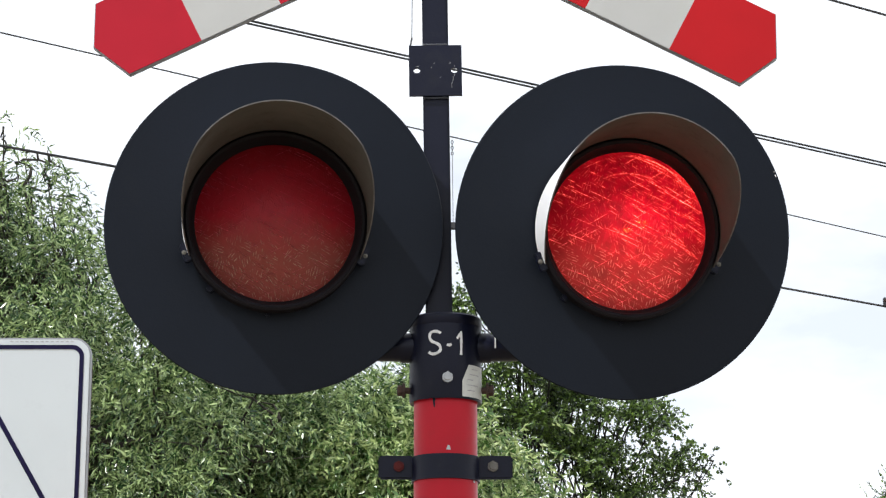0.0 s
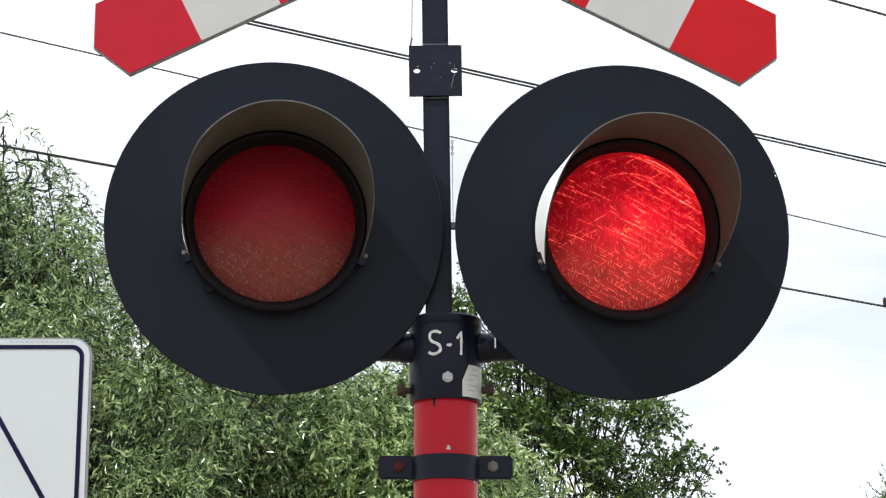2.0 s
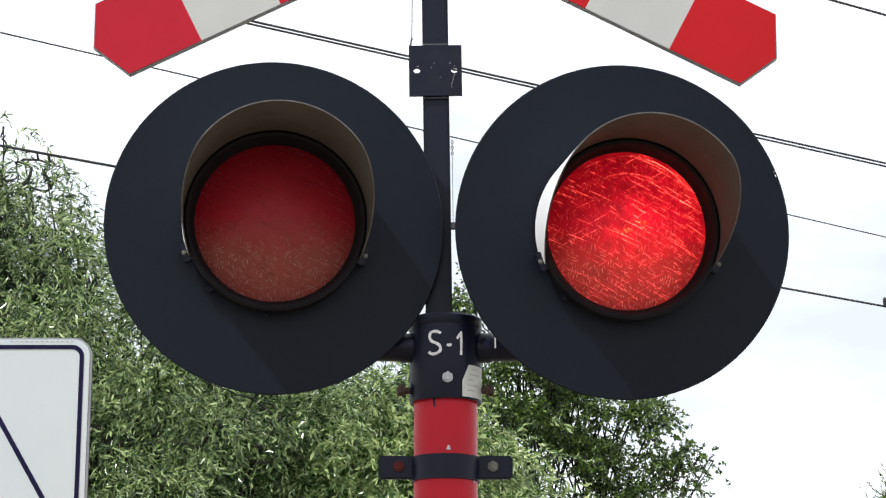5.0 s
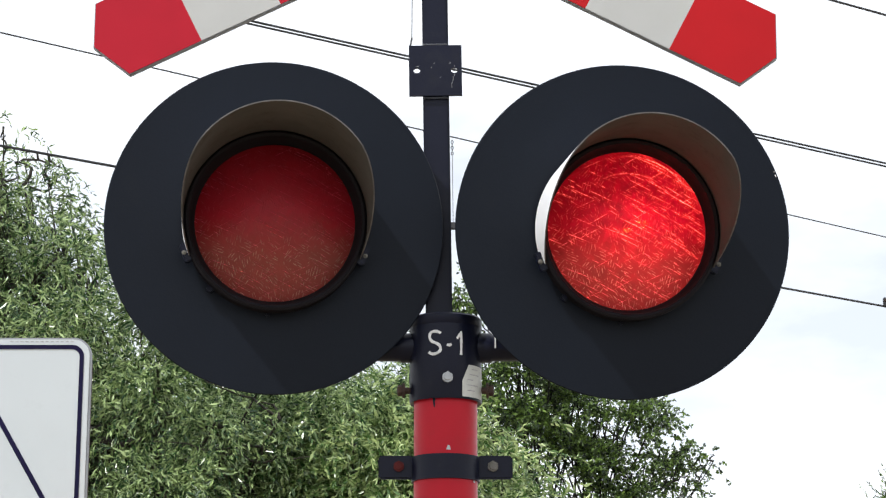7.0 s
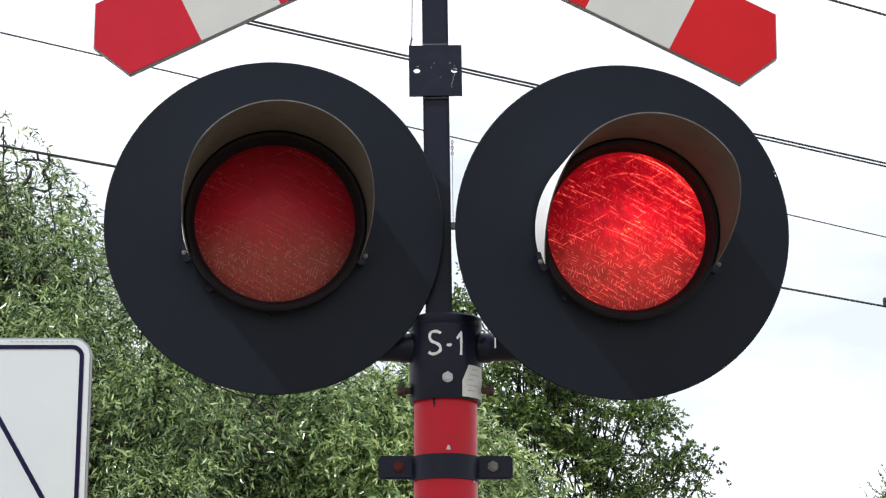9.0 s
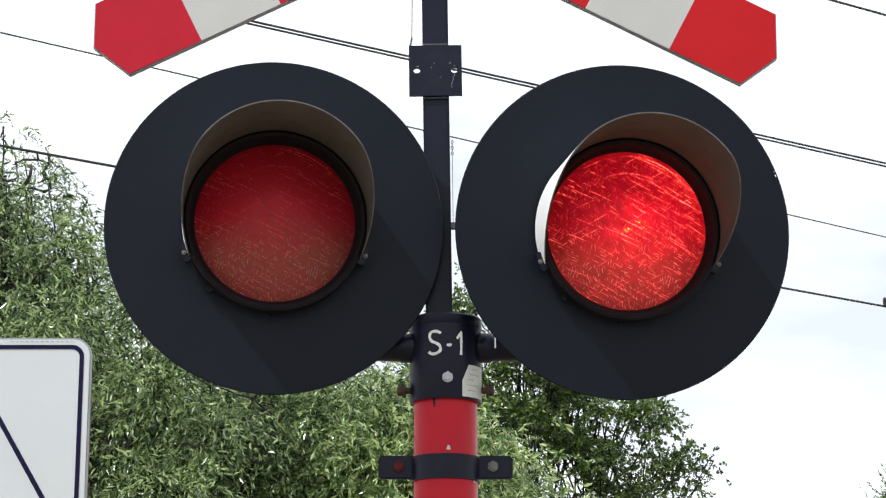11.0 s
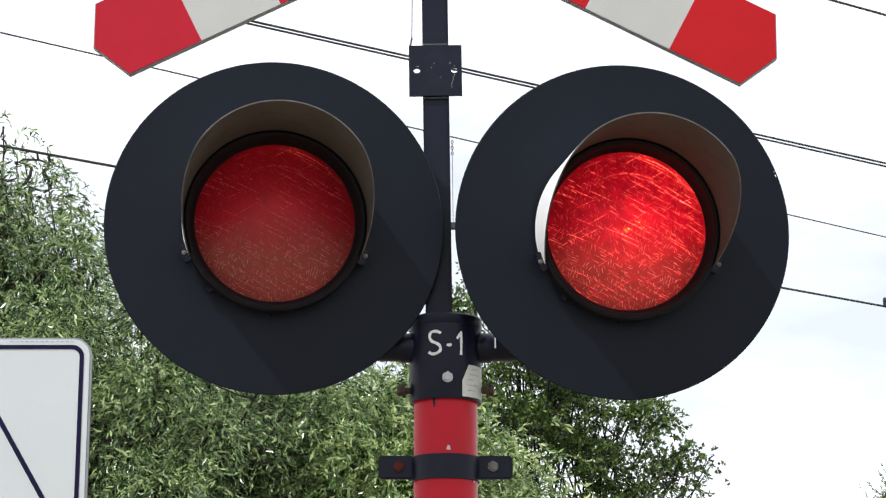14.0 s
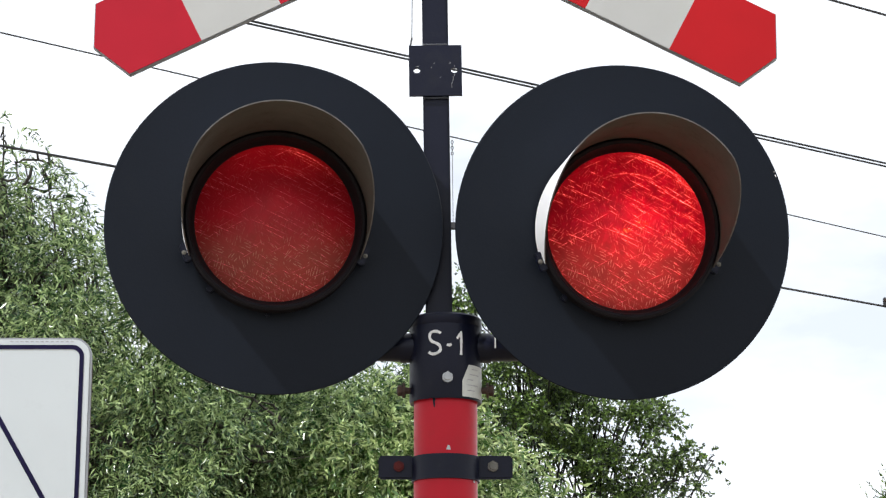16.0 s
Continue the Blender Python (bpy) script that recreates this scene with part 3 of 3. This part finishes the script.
            part("paint_chip", box((size * 0.7, 0.0012, size * 1.8), at, Matrix.Rotation(-radians(a), 4, "Y"), 0.0003), WHITE_PAINT, board)
    visor = part("visor", visor_mesh(), VISOR, s, "curved sheet-metal visor, light painted on its edge")
    visor.data.materials.append(VISOR_OUT)
    visor.data.materials.append(VISOR_EDGE)
    for phi in (-21, 201):
        c, q = math.cos(radians(phi)), math.sin(radians(phi))
        turn = Matrix.Rotation(-radians(phi), 4, "Y")
        part("lug", box((0.013, 0.020, 0.034), (0.1660 * c, -0.026, 0.1660 * q), turn, 0.002), BLACK, visor, "black fixing lug")
        part("screw", hex_bolt((0.1690 * c, -0.0365, 0.1690 * q), (c * 0.3, -1, q * 0.3), 0.0030, 0.003), DULL, visor, "small dull screw")
    for phi, size in ((227, 1.0), (266, 0.6)):
        c, q = math.cos(radians(phi)), math.sin(radians(phi))
        part("clip", box((0.012 * size, 0.014 * size, 0.011 * size), (0.1630 * c, -0.008 * size, 0.1630 * q), Matrix.Rotation(-radians(phi), 4, "Y"), 0.0015), BLACK, bezel, "small lens ring clip")
    lens = part("lens", lens_mesh(), LENS, s, "red pressed-glass lens, dust and ground light painted on its lower half", angle=60)
    bulbs = []
    for glow, ((bx, by, bz), (half_w, half_h, slant)) in zip((GLOW, GLOW, EMBER), bulb_at):
        m = Matrix.Rotation(-radians(slant), 4, "Y") @ Matrix.Diagonal((half_w, 1, half_h, 1))
        bulb = part("filament", lathe([(1.0, 0.0), (0.96, 0.0006), (0.65, 0.0010), (0.2, 0.0011)], 24, "Y", m), glow, s, "glowing incandescent filament")
        bulb.matrix_basis = pose(bx, by, bz)
        # unseen cup, added to block the light once the filament turns away
        cup = [(0.3, -0.013), (1.12, -0.010), (1.15, 0.0036), (1.05, 0.0036), (1.01, -0.0015), (0.3, -0.003)]
        part("filament_shield", lathe(cup, 24, "Y", m), INSIDE, bulb, "black cup added to block the filament once turned away")
        bulbs.append(bulb)
    return bulbs


LAMP_A = Matrix.Translation((-0.2967, -0.080, 2.5975)) @ pose(0, 0, 0, 3.6, 0, 0) @ pose(0, 0, 0, 0, 0, 6.2)
LAMP_B = Matrix.Translation((0.3220, -0.080, 2.5835)) @ pose(0, 0, 0, 5.6, 0, 0) @ pose(0, 0, 0, 0, 0, 6.2)
BULBS_A = [((0.012, 0.160, 0.0565), (0.0085, 0.0072, 40)), ((0.028, 0.160, 0.0670), (0.0110, 0.0026, 38)), ((0.000, 0.170, 0.0600), (0.0095, 0.0075, 20))]
BULBS_B = [((0.060, 0.160, 0.0470), (0.0150, 0.0052, 36)), ((0.030, 0.160, 0.0250), (0.0085, 0.0056, 20)), ((0.068, 0.170, 0.0450), (0.0100, 0.0070, 30))]
bulbs_a = make_lamp(LAMP_A, BULBS_A, 0.2988, (0.000, 0, -0.0040), "round black crossing lamp with red lens, flashing")
bulbs_b = make_lamp(LAMP_B, BULBS_B, 0.2986, (-0.0042, 0, 0.0016), "round black crossing lamp with red lens and sunlit visor, flashing", chips=True)

# ---- the crossbuck ----


def make_crossbuck():
    s = thing("crossbuck", pose(-0.0137, -0.06, 3.2415), "red and white diagonal crossbuck planks on the mast", "crossing sign")

    def plank(half, ang, y, band, drop, paint):
        turn = Matrix.Translation((0, 0, -drop)) @ Matrix.Rotation(radians(ang), 4, "Y")
        w, tip = 0.0755, 0.0375
        edge = [(-half, 0), (-half + tip, -w), (half - tip, -w), (half, 0), (half - tip, w), (-half + tip, w)]
        bm = plate(edge, y, y + 0.016, bevel=0.0012)
        bm.transform(turn)
        body = part("plank", bm, ALU, s, "grey aluminium plank with folded edge", smooth=False)
        cuts = [half, half - 0.1815, half - band, 0.16, -0.16, -(half - band), -(half - 0.1815), -half]
        q = w - 0.0012
        for i, (b, a) in enumerate(zip(cuts, cuts[1:])):
            if i == 0:
                shape = [(a, -q), (b - tip - 0.001, -q), (b - 0.002, 0), (b - tip - 0.001, q), (a, q)]
            elif i == 6:
                shape = [(b, q), (a + tip + 0.001, q), (a + 0.002, 0), (a + tip + 0.001, -q), (b, -q)]
            else:
                shape = [(a, -q), (b, -q), (b, q), (a, q)]
            bm = plate(shape, y - 0.0012, y + 0.0005)
            bm.transform(turn)
            red = i in (0, 2, 4, 6)
            part("red_sheet" if red else "white_sheet", bm, paint if red else SHEET_WHITE, body, "red reflective sheet" if red else "white reflective sheet", smooth=False)

    plank(0.690, -26.2, 0.0, 0.340, 0.004, SHEET_RED)
    plank(0.698, 27.3, 0.0185, 0.352, 0.002, SHEET_WARM)


make_crossbuck()

# ---- the white sign behind ----


def make_sign():
    s = thing("road_sign", pose(-1.084, 1.0, 0), "white road sign with dark border and diagonal line", "road sign")
    x1, z1, w, h = 0.300, 2.617, 0.60, 0.90
    outer = round_rect(x1 - w, z1 - h, x1, z1, 0.040, 10)
    part("sign_plate", plate(outer, 0.0, 0.014, bevel=0.003), ALU, s, "folded grey aluminium sign plate")

    def inset(d, r):
        return round_rect(x1 - w + d, z1 - h + d, x1 - d, z1 - d, r, 10)

    part("sign_face", plate(inset(0.004, 0.037), -0.0015, 0.002), SIGN_WHITE, s, "white reflective sign face", smooth=False)
    part("border", frame_band(inset(0.0165, 0.0265), inset(0.0260, 0.0180), -0.0028, 0.0005), SIGN_INK, s, "dark navy border line", smooth=False)
    for i in range(13):
        x = 0.118 + 0.0112 * i
        part("fine_print", plate([(x, z1 - 0.0098), (x + 0.0072, z1 - 0.0098), (x + 0.0072, z1 - 0.0078), (x, z1 - 0.0078)], -0.0022, 0.0), PRINT, s, smooth=False)
    d = Vector((0.1013, 0, -0.1719)).normalized()
    top = Vector((-0.981 + 1.084, 0, 2.4297))
    a, b = top - d * 0.155, top + d * 0.60
    n = Vector((d.z, 0, -d.x)) * 0.0054
    shape = [(p.x, p.z) for p in (a - n, b - n, b + n, a + n)]
    part("diagonal_line", plate(shape, -0.0026, 0.0005), SIGN_INK, s, "dark navy diagonal line", smooth=False)
    part("edge_channel", box((0.008, 0.022, 0.80), (0.2945, 0.024, 2.167), bevel=0.002), RUST, s, "dull stiffening channel along the sign's edge")
    part("pole", rod((0, 0.046, 0), (0, 0.046, 2.64), 0.030, 32), GALV, s, "galvanised sign pole")
    for z in (1.95, 2.40):
        part("clamp_band", box((0.10, 0.07, 0.03), (0, 0.046, z), bevel=0.004), GALV, s)


make_sign()

# ---- overhead wires of the railway ----


def make_wire(p, q, r, label):
    p, q = Vector(p), Vector(q)
    d = (q - p).normalized()
    a, b = p - d * 40, q + d * 40
    s = thing("overhead_wire", pose(*a), label, "overhead wire", "railway overhead wires")
    part("strand", rod((0, 0, 0), b - a, r, 10), CABLE, s)


make_wire((-2.693, 9.144, 5.5), (3.559, 13.656, 5.5), 0.0088, "thick dark contact wire over the railway")
make_wire((-2.765, 9.323, 6.290), (3.762, 14.514, 6.295), 0.0050, "thin dark wire over the railway")
make_wire((-1.339, 11.114, 7.006), (3.833, 14.707, 7.003), 0.0085, "upper one of two paired dark wires")
make_wire((-1.317, 11.101, 6.972), (3.828, 14.691, 6.970), 0.0078, "lower one of two paired dark wires")
make_wire((2.920, 12.003, 7.5), (3.402, 12.338, 7.5), 0.0088, "single dark wire high over the railway")



def make_dropper():
    """The hanger between the upper wire and the contact wire."""
    top, low = Vector((0.066, 11.646, 6.285)), Vector((0.071, 11.142, 5.505))
    s = thing("dropper", pose(*low), "thin hanger between the two railway wires", "wire hanger", "railway overhead wires")
    way = top - low
    part("rod", rod((0, 0, 0), way * 0.84, 0.0022, 8), CABLE, s)
    for i in range(5):
        p = way * (0.83 + 0.034 * i)
        m = Matrix.Translation(p + way * 0.017) @ way.to_track_quat("Z", "Y").to_matrix().to_4x4() @ pose(0, 0, 0, 90, 0, 90 * (i % 2))
        bm = bmesh.new()
        n, k, r, t = 14, 6, 0.013, 0.0030
        rows = []
        for a in range(n):
            u = 2 * math.pi * a / n
            rows.append([bm.verts.new(m @ Vector(((r * 0.62 + t * math.cos(w)) * math.cos(u), (r * 1.35 + t * math.cos(w)) * math.sin(u), t * math.sin(w)))) for w in (2 * math.pi * b / k for b in range(k))])
        for a in range(n):
            for b in range(k):
                bm.faces.new((rows[a][b], rows[(a + 1) % n][b], rows[(a + 1) % n][(b + 1) % k], rows[a][(b + 1) % k]))
        part("chain_link", bm, CABLE, s)
    part("clamp", box((0.05, 0.03, 0.05), (0, 0, 0.01), bevel=0.005), CABLE, s, "dark wire clamp")
    c = thing("wire_clamp", pose(3.552, 13.650, 5.50), "small dark clamp on the contact wire", "wire clamp")
    part("jaw", box((0.028, 0.04, 0.075), (0, 0, 0.035), bevel=0.006), CABLE, c)
    part("bolt", hex_bolt((0, -0.020, 0.045), (0, -1, 0), 0.008, 0.01), RUST, c)


make_dropper()

# ---- trees ----


def tube_path(points, radii, n=8):
    """Verts and faces of a tapered limb."""
    verts, faces = [], []
    for i, (p, r) in enumerate(zip(points, radii)):
        d = (points[min(i + 1, len(points) - 1)] - points[max(i - 1, 0)]).normalized()
        u = d.orthogonal().normalized()
        v = d.cross(u)
        for j in range(n):
            a = 2 * math.pi * j / n
            verts.append(p + (u * math.cos(a) + v * math.sin(a)) * r)
    for i in range(len(points) - 1):
        for j in range(n):
            faces.append((i * n + j, i * n + (j + 1) % n, (i + 1) * n + (j + 1) % n, (i + 1) * n + j))
    return verts, faces


def limb(rnd, a, b, r0, r1, wobble, n=8, steps=9):
    pts, rad = [], []
    off = Vector((rnd.uniform(-9, 9), rnd.uniform(-9, 9), 0))
    for i in range(steps + 1):
        t = i / steps
        p = a.lerp(b, t)
        w = noise.noise_vector(Vector((t * 2.2, 0, 0)) + off) * wobble * math.sin(math.pi * min(1, t * 1.2))
        pts.append(p + w)
        rad.append(r0 + (r1 - r0) * t)
    return tube_path(pts, rad, n), pts


def join(pieces, name):
    verts, faces, base = [], [], 0
    for v, f in pieces:
        verts += [tuple(p) for p in v]
        faces += [tuple(i + base for i in q) for q in f]
        base += len(v)
    me = bpy.data.meshes.new(name)
    me.from_pydata(verts, [], faces)
    return me


def unit(a):
    return a / np.maximum(np.linalg.norm(a, axis=1, keepdims=True), 1e-6)


def leaf_cloud(rng, center, radii, twigs, per, leaf, droop, spread, shell, toss):
    """Leaves along many twigs that start in the shell of an uneven lump. Returns arrays of leaf base, direction and length."""
    d = unit(rng.normal(size=(twigs, 3)))
    lump = np.array([noise.noise(Vector(v) * 2.3 + Vector(center)) for v in d]) * 0.30 + np.array([noise.noise(Vector(v) * 6.5 + Vector(center)) for v in d]) * 0.34
    depth = 1 - shell * rng.random(twigs) ** 1.6
    start = np.array(center) + d * np.array(radii) * ((1 + lump) * depth)[:, None]
    out = unit(d * np.array([1, 1, 0.7]) + rng.normal(size=(twigs, 3)) * 0.55)
    length = spread * rng.uniform(0.5, 1.3, twigs)
    t = (np.arange(per) + 0.5) / per
    pos = start[:, None, :] + out[:, None, :] * (length[:, None] * t)[:, :, None]
    pos[:, :, 2] -= droop * length[:, None] * t[None, :] ** 2
    tang = out[:, None, :] + np.array([0, 0, -1]) * (2 * droop * t)[None, :, None]
    pos = pos.reshape(-1, 3)
    tang = unit(tang.reshape(-1, 3))
    way = unit(tang + rng.normal(size=tang.shape) * toss)
    size = leaf * rng.uniform(0.6, 1.25, len(pos))
    return pos, way, size, start, out, length


def leaves_mesh(rng, clouds, slim, name):
    pos = np.concatenate([c[0] for c in clouds])
    way = np.concatenate([c[1] for c in clouds])
    size = np.concatenate([c[2] for c in clouds])
    n = len(pos)
    side = unit(np.cross(way, rng.normal(size=(n, 3))))
    up = np.cross(side, way)
    w = (size * slim)[:, None]
    L = size[:, None]
    bend = up * L * rng.uniform(-0.18, 0.18, (n, 1))
    base = pos
    tip = pos + way * L
    m1 = pos + way * L * 0.45 + side * w * 0.5 + bend + up * w * 0.15
    m2 = pos + way * L * 0.45 - side * w * 0.5 + bend + up * w * 0.15
    verts = np.stack([base, m1, tip, m2], axis=1).reshape(-1, 3)
    k = np.arange(n)[:, None] * 4
    tris = np.concatenate([k + np.array([[0, 1, 2]]), k + np.array([[0, 2, 3]])], axis=0)
    me = bpy.data.meshes.new(name)
    me.from_pydata(verts, [], tris)
    return me


SWAYING = []


def make_tree(seed, base, label, lumps, trunk_r, fork, leaf_mat, leaf, slim, per, density, droop, spread, shell=0.55, clumps=(0, 0.5, 0.8), core=0.4, twigs=5, toss=0.55, bark=BARK):
    """A tree: trunk, boughs to every lump, and a crown of single leaves on twigs; smaller clumps stand out from the lumps.
    clumps: how many, and their least and greatest radius; core: how dense the lumps behind them are."""
    rnd, rng = random.Random(seed), np.random.default_rng(seed)
    s = thing("tree", pose(*base), label, "tree")
    root, top = Vector((0, 0, -0.1)), Vector(fork)
    (tv, tf), pts = limb(rnd, root, top, trunk_r, trunk_r * 0.62, 0.15, 16, 12)
    mesh_part("trunk", join([(tv, tf)], "trunk"), bark, s, "furrowed trunk", angle=180)

    def crown_of(center, radii, dense):
        area = radii[0] * radii[2] + radii[0] * radii[1] + radii[1] * radii[2]
        cloud = leaf_cloud(rng, center, radii, int(dense * area), per, leaf, droop, spread, shell, toss)
        crown = mesh_part("crown", leaves_mesh(rng, [cloud], slim, "crown"), leaf_mat, s, "", smooth=False)
        tagged(crown, kind="stuff")
        SWAYING.append((crown, rnd.uniform(0, 6.28), rnd.uniform(1.7, 2.6)))

    weights = [r[0] * r[2] if r[0] * r[2] > 0.75 else 0.0 for _, r, _ in lumps]
    forks = []
    for center, radii, full in lumps:
        c = Vector(center)
        pieces = []
        main, mp = limb(rnd, top + Vector((0, 0, -0.2)), c + Vector((0, 0, radii[2] * 0.3)), trunk_r * 0.45 * min(1.0, radii[0] / 1.6), trunk_r * 0.06 * min(1.0, radii[0]), 0.5)
        pieces.append(main)
        forks.append(mp)
        for i in range(14):
            a = mp[rnd.randint(3, len(mp) - 1)]
            d = Vector((rnd.gauss(0, 1), rnd.gauss(0, 1), rnd.gauss(0.3, 0.8))).normalized()
            b = c + Vector((d.x * radii[0], d.y * radii[1], d.z * radii[2])) * rnd.uniform(0.75, 1.02)
            sub, sp = limb(rnd, a, b, trunk_r * 0.12 * min(1.0, radii[0]), 0.006, 0.35, 6)
            pieces.append(sub)
            for j in range(twigs):
                e = sp[rnd.randint(3, len(sp) - 1)]
                g = e + Vector((rnd.gauss(0, 0.4), rnd.gauss(0, 0.4), rnd.gauss(0.05, 0.4))) * (radii[0] * 0.45)
                pieces.append(limb(rnd, e, g, 0.012, 0.003, 0.12, 5, 6)[0])
        mesh_part("bough", join(pieces, "bough"), bark, s, "forking bough with twigs", angle=180)
        crown_of(center, radii, density * full * (core if clumps[0] else 1.0))
    count, small, large = clumps
    for k in range(count):
        which = rnd.choices(range(len(lumps)), weights)[0]
        c, radii = Vector(lumps[which][0]), lumps[which][1]
        d = Vector((rnd.gauss(0, 1), rnd.gauss(-0.5, 0.8), rnd.gauss(0.15, 0.8))).normalized()
        at = c + Vector((d.x * radii[0], d.y * radii[1], d.z * radii[2])) * rnd.uniform(0.82, 1.08)
        r = rnd.uniform(small, large)
        stem, _ = limb(rnd, forks[which][rnd.randint(4, 8)], at, trunk_r * 0.10, 0.008, 0.2, 6)
        mesh_part("bough", join([stem], "bough"), bark, s, angle=180)
        crown_of(at, (r, r * 0.9, r * rnd.uniform(0.6, 0.85)), density)
    return s


make_tree(11, (-2.8, 15.6, 0), "large willow with narrow grey-green leaves and drooping twigs", [
    ((-2.45, 0.0, 5.45), (2.3, 1.8, 2.0), 1.0),
    ((-1.65, -0.2, 6.85), (0.80, 0.65, 0.90), 0.65),
    ((-0.95, -0.2, 6.30), (0.60, 0.55, 0.65), 0.65),
    ((-0.95, -0.2, 6.85), (0.45, 0.45, 0.50), 0.60),
    ((-0.40, -0.1, 6.25), (0.40, 0.40, 0.45), 0.60),
    ((-1.6, 1.4, 4.3), (2.0, 1.0, 1.7), 0.9),
    ((0.6, 1.5, 3.6), (2.8, 1.0, 2.2), 0.9),
    ((0.4, -0.4, 4.5), (2.2, 1.8, 1.75), 1.0),
    ((1.75, 0.1, 3.9), (1.50, 1.4, 1.70), 1.0),
    ((-0.4, -0.6, 2.6), (3.2, 1.8, 1.6), 1.0),
], 0.34, (0.1, 0, 2.2), WILLOW_LEAF, 0.074, 0.23, 13, 560, 0.65, 0.36, 0.7, (170, 0.22, 0.50), 0.56, toss=0.58)
# a second willow, its leaves paler and yellower than the first one's
make_tree(17, (0.0, 14.9, 0), "yellow-green willow with narrow drooping leaves", [
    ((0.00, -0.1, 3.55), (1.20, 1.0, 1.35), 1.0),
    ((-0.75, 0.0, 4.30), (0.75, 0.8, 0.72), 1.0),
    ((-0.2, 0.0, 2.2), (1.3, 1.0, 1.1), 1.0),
], 0.10, (0.0, 0, 1.4), PALE_LEAF, 0.080, 0.30, 13, 520, 0.5, 0.32, 0.6, (34, 0.26, 0.46), 0.55, toss=0.65)
make_tree(23, (1.6, 19.5, 0), "dark alder with small oval leaves and gaps of sky", [
    ((-0.9, 0.0, 5.55), (1.05, 1.0, 1.70), 1.0),
    ((-1.35, 0.2, 6.35), (0.45, 0.6, 0.75), 1.0),
    ((0.05, 0.1, 5.25), (0.80, 0.85, 1.05), 1.0),
    ((0.80, 0.0, 5.05), (0.50, 0.5, 0.28), 3.0),
    ((0.45, -0.1, 3.95), (0.74, 0.9, 0.95), 2.2),
    ((-0.7, 0.1, 3.1), (1.1, 1.0, 1.1), 1.0),
], 0.11, (0.1, 0, 2.4), ALDER_LEAF, 0.044, 0.60, 12, 700, 0.1, 0.12, 0.95, (92, 0.12, 0.26), 0.22, 1, toss=1.1, bark=DARK_BARK)
make_tree(31, (9.3, 41.0, 0), "distant dark broadleaf tree top", [
    ((0.1, 0.0, 7.0), (0.7, 0.8, 1.0), 1.0),
    ((0.6, 0.2, 5.6), (1.6, 1.4, 1.4), 1.0),
    ((-0.2, 0.0, 4.6), (1.5, 1.4, 1.4), 1.0),
], 0.2, (0, 0, 3.2), ALDER_LEAF, 0.070, 0.4, 14, 330, -0.35, 0.40, 0.8, toss=0.5)

# ---- what moves ----
PERIOD, FIRST = 1.0136, 0.185


def ease(x, points):
    for (a, u), (b, v) in zip(points, points[1:]):
        if x <= b:
            return u + (v - u) * max(0.0, x - a) / (b - a)
    return points[-1][1]


def lit_share(t, first, burn):
    """How brightly a lamp shines, 0 to 1: it is switched on at first, burns for that long, and fades in turn with the other."""
    x = (t - first) % PERIOD
    if x < burn - 0.05:
        return ease(x, [(0.0, 0.26), (0.04, 0.55), (0.10, 0.84), (0.20, 0.97), (0.30, 1.0)])
    if x < PERIOD - 0.12:
        return ease(x - burn, [(-0.05, 1.0), (-0.02, 0.75), (0.02, 0.36), (0.07, 0.17), (0.15, 0.07), (0.28, 0.0)])
    return ease(x - PERIOD, [(-0.06, 0.0), (-0.03, 0.05), (0.0, 0.26)])


def motions():
    # the two filaments of a lamp turn their bright faces to the lens, and away from it, one upwards and one downwards; the cooling one goes last
    # this turning stands in for switching the lamps electrically
    for bulbs, places, first, burn in ((bulbs_a, BULBS_A, FIRST, 0.495), (bulbs_b, BULBS_B, FIRST + 0.487, 0.525)):
        for bulb, (at, _), way in zip(bulbs, places, (-1, 1, 0)):
            rows = []
            for i in range(int(16.0 * 30) + 1):
                t = i / 30
                share = lit_share(t, first, burn)
                turn = ease(-share, [(-1.0, 0.0), (-0.7, 45.0), (-0.45, 62.0), (-0.22, 74.0), (-0.1, 82.0), (-0.05, 110.0), (0.0, 140.0)])
                late = ease(-share, [(-0.08, 0.0), (-0.03, 60.0), (0.0, 140.0)])
                rows.append((t, pose(*at, way * turn if way else late, 0, 0)))
            walk(bulb, rows)
    # leaves stir in a light wind
    for crown, phase, period in SWAYING:
        rows = []
        for i in range(33):
            t = i * 0.5
            a = 2 * math.pi * t / period + phase
            rows.append((t, pose(0, 0, 0, 0.05 * math.sin(a * 0.7), 0.10 * math.sin(a), 0.05 * math.cos(a))))
        walk(crown, rows)


motions()
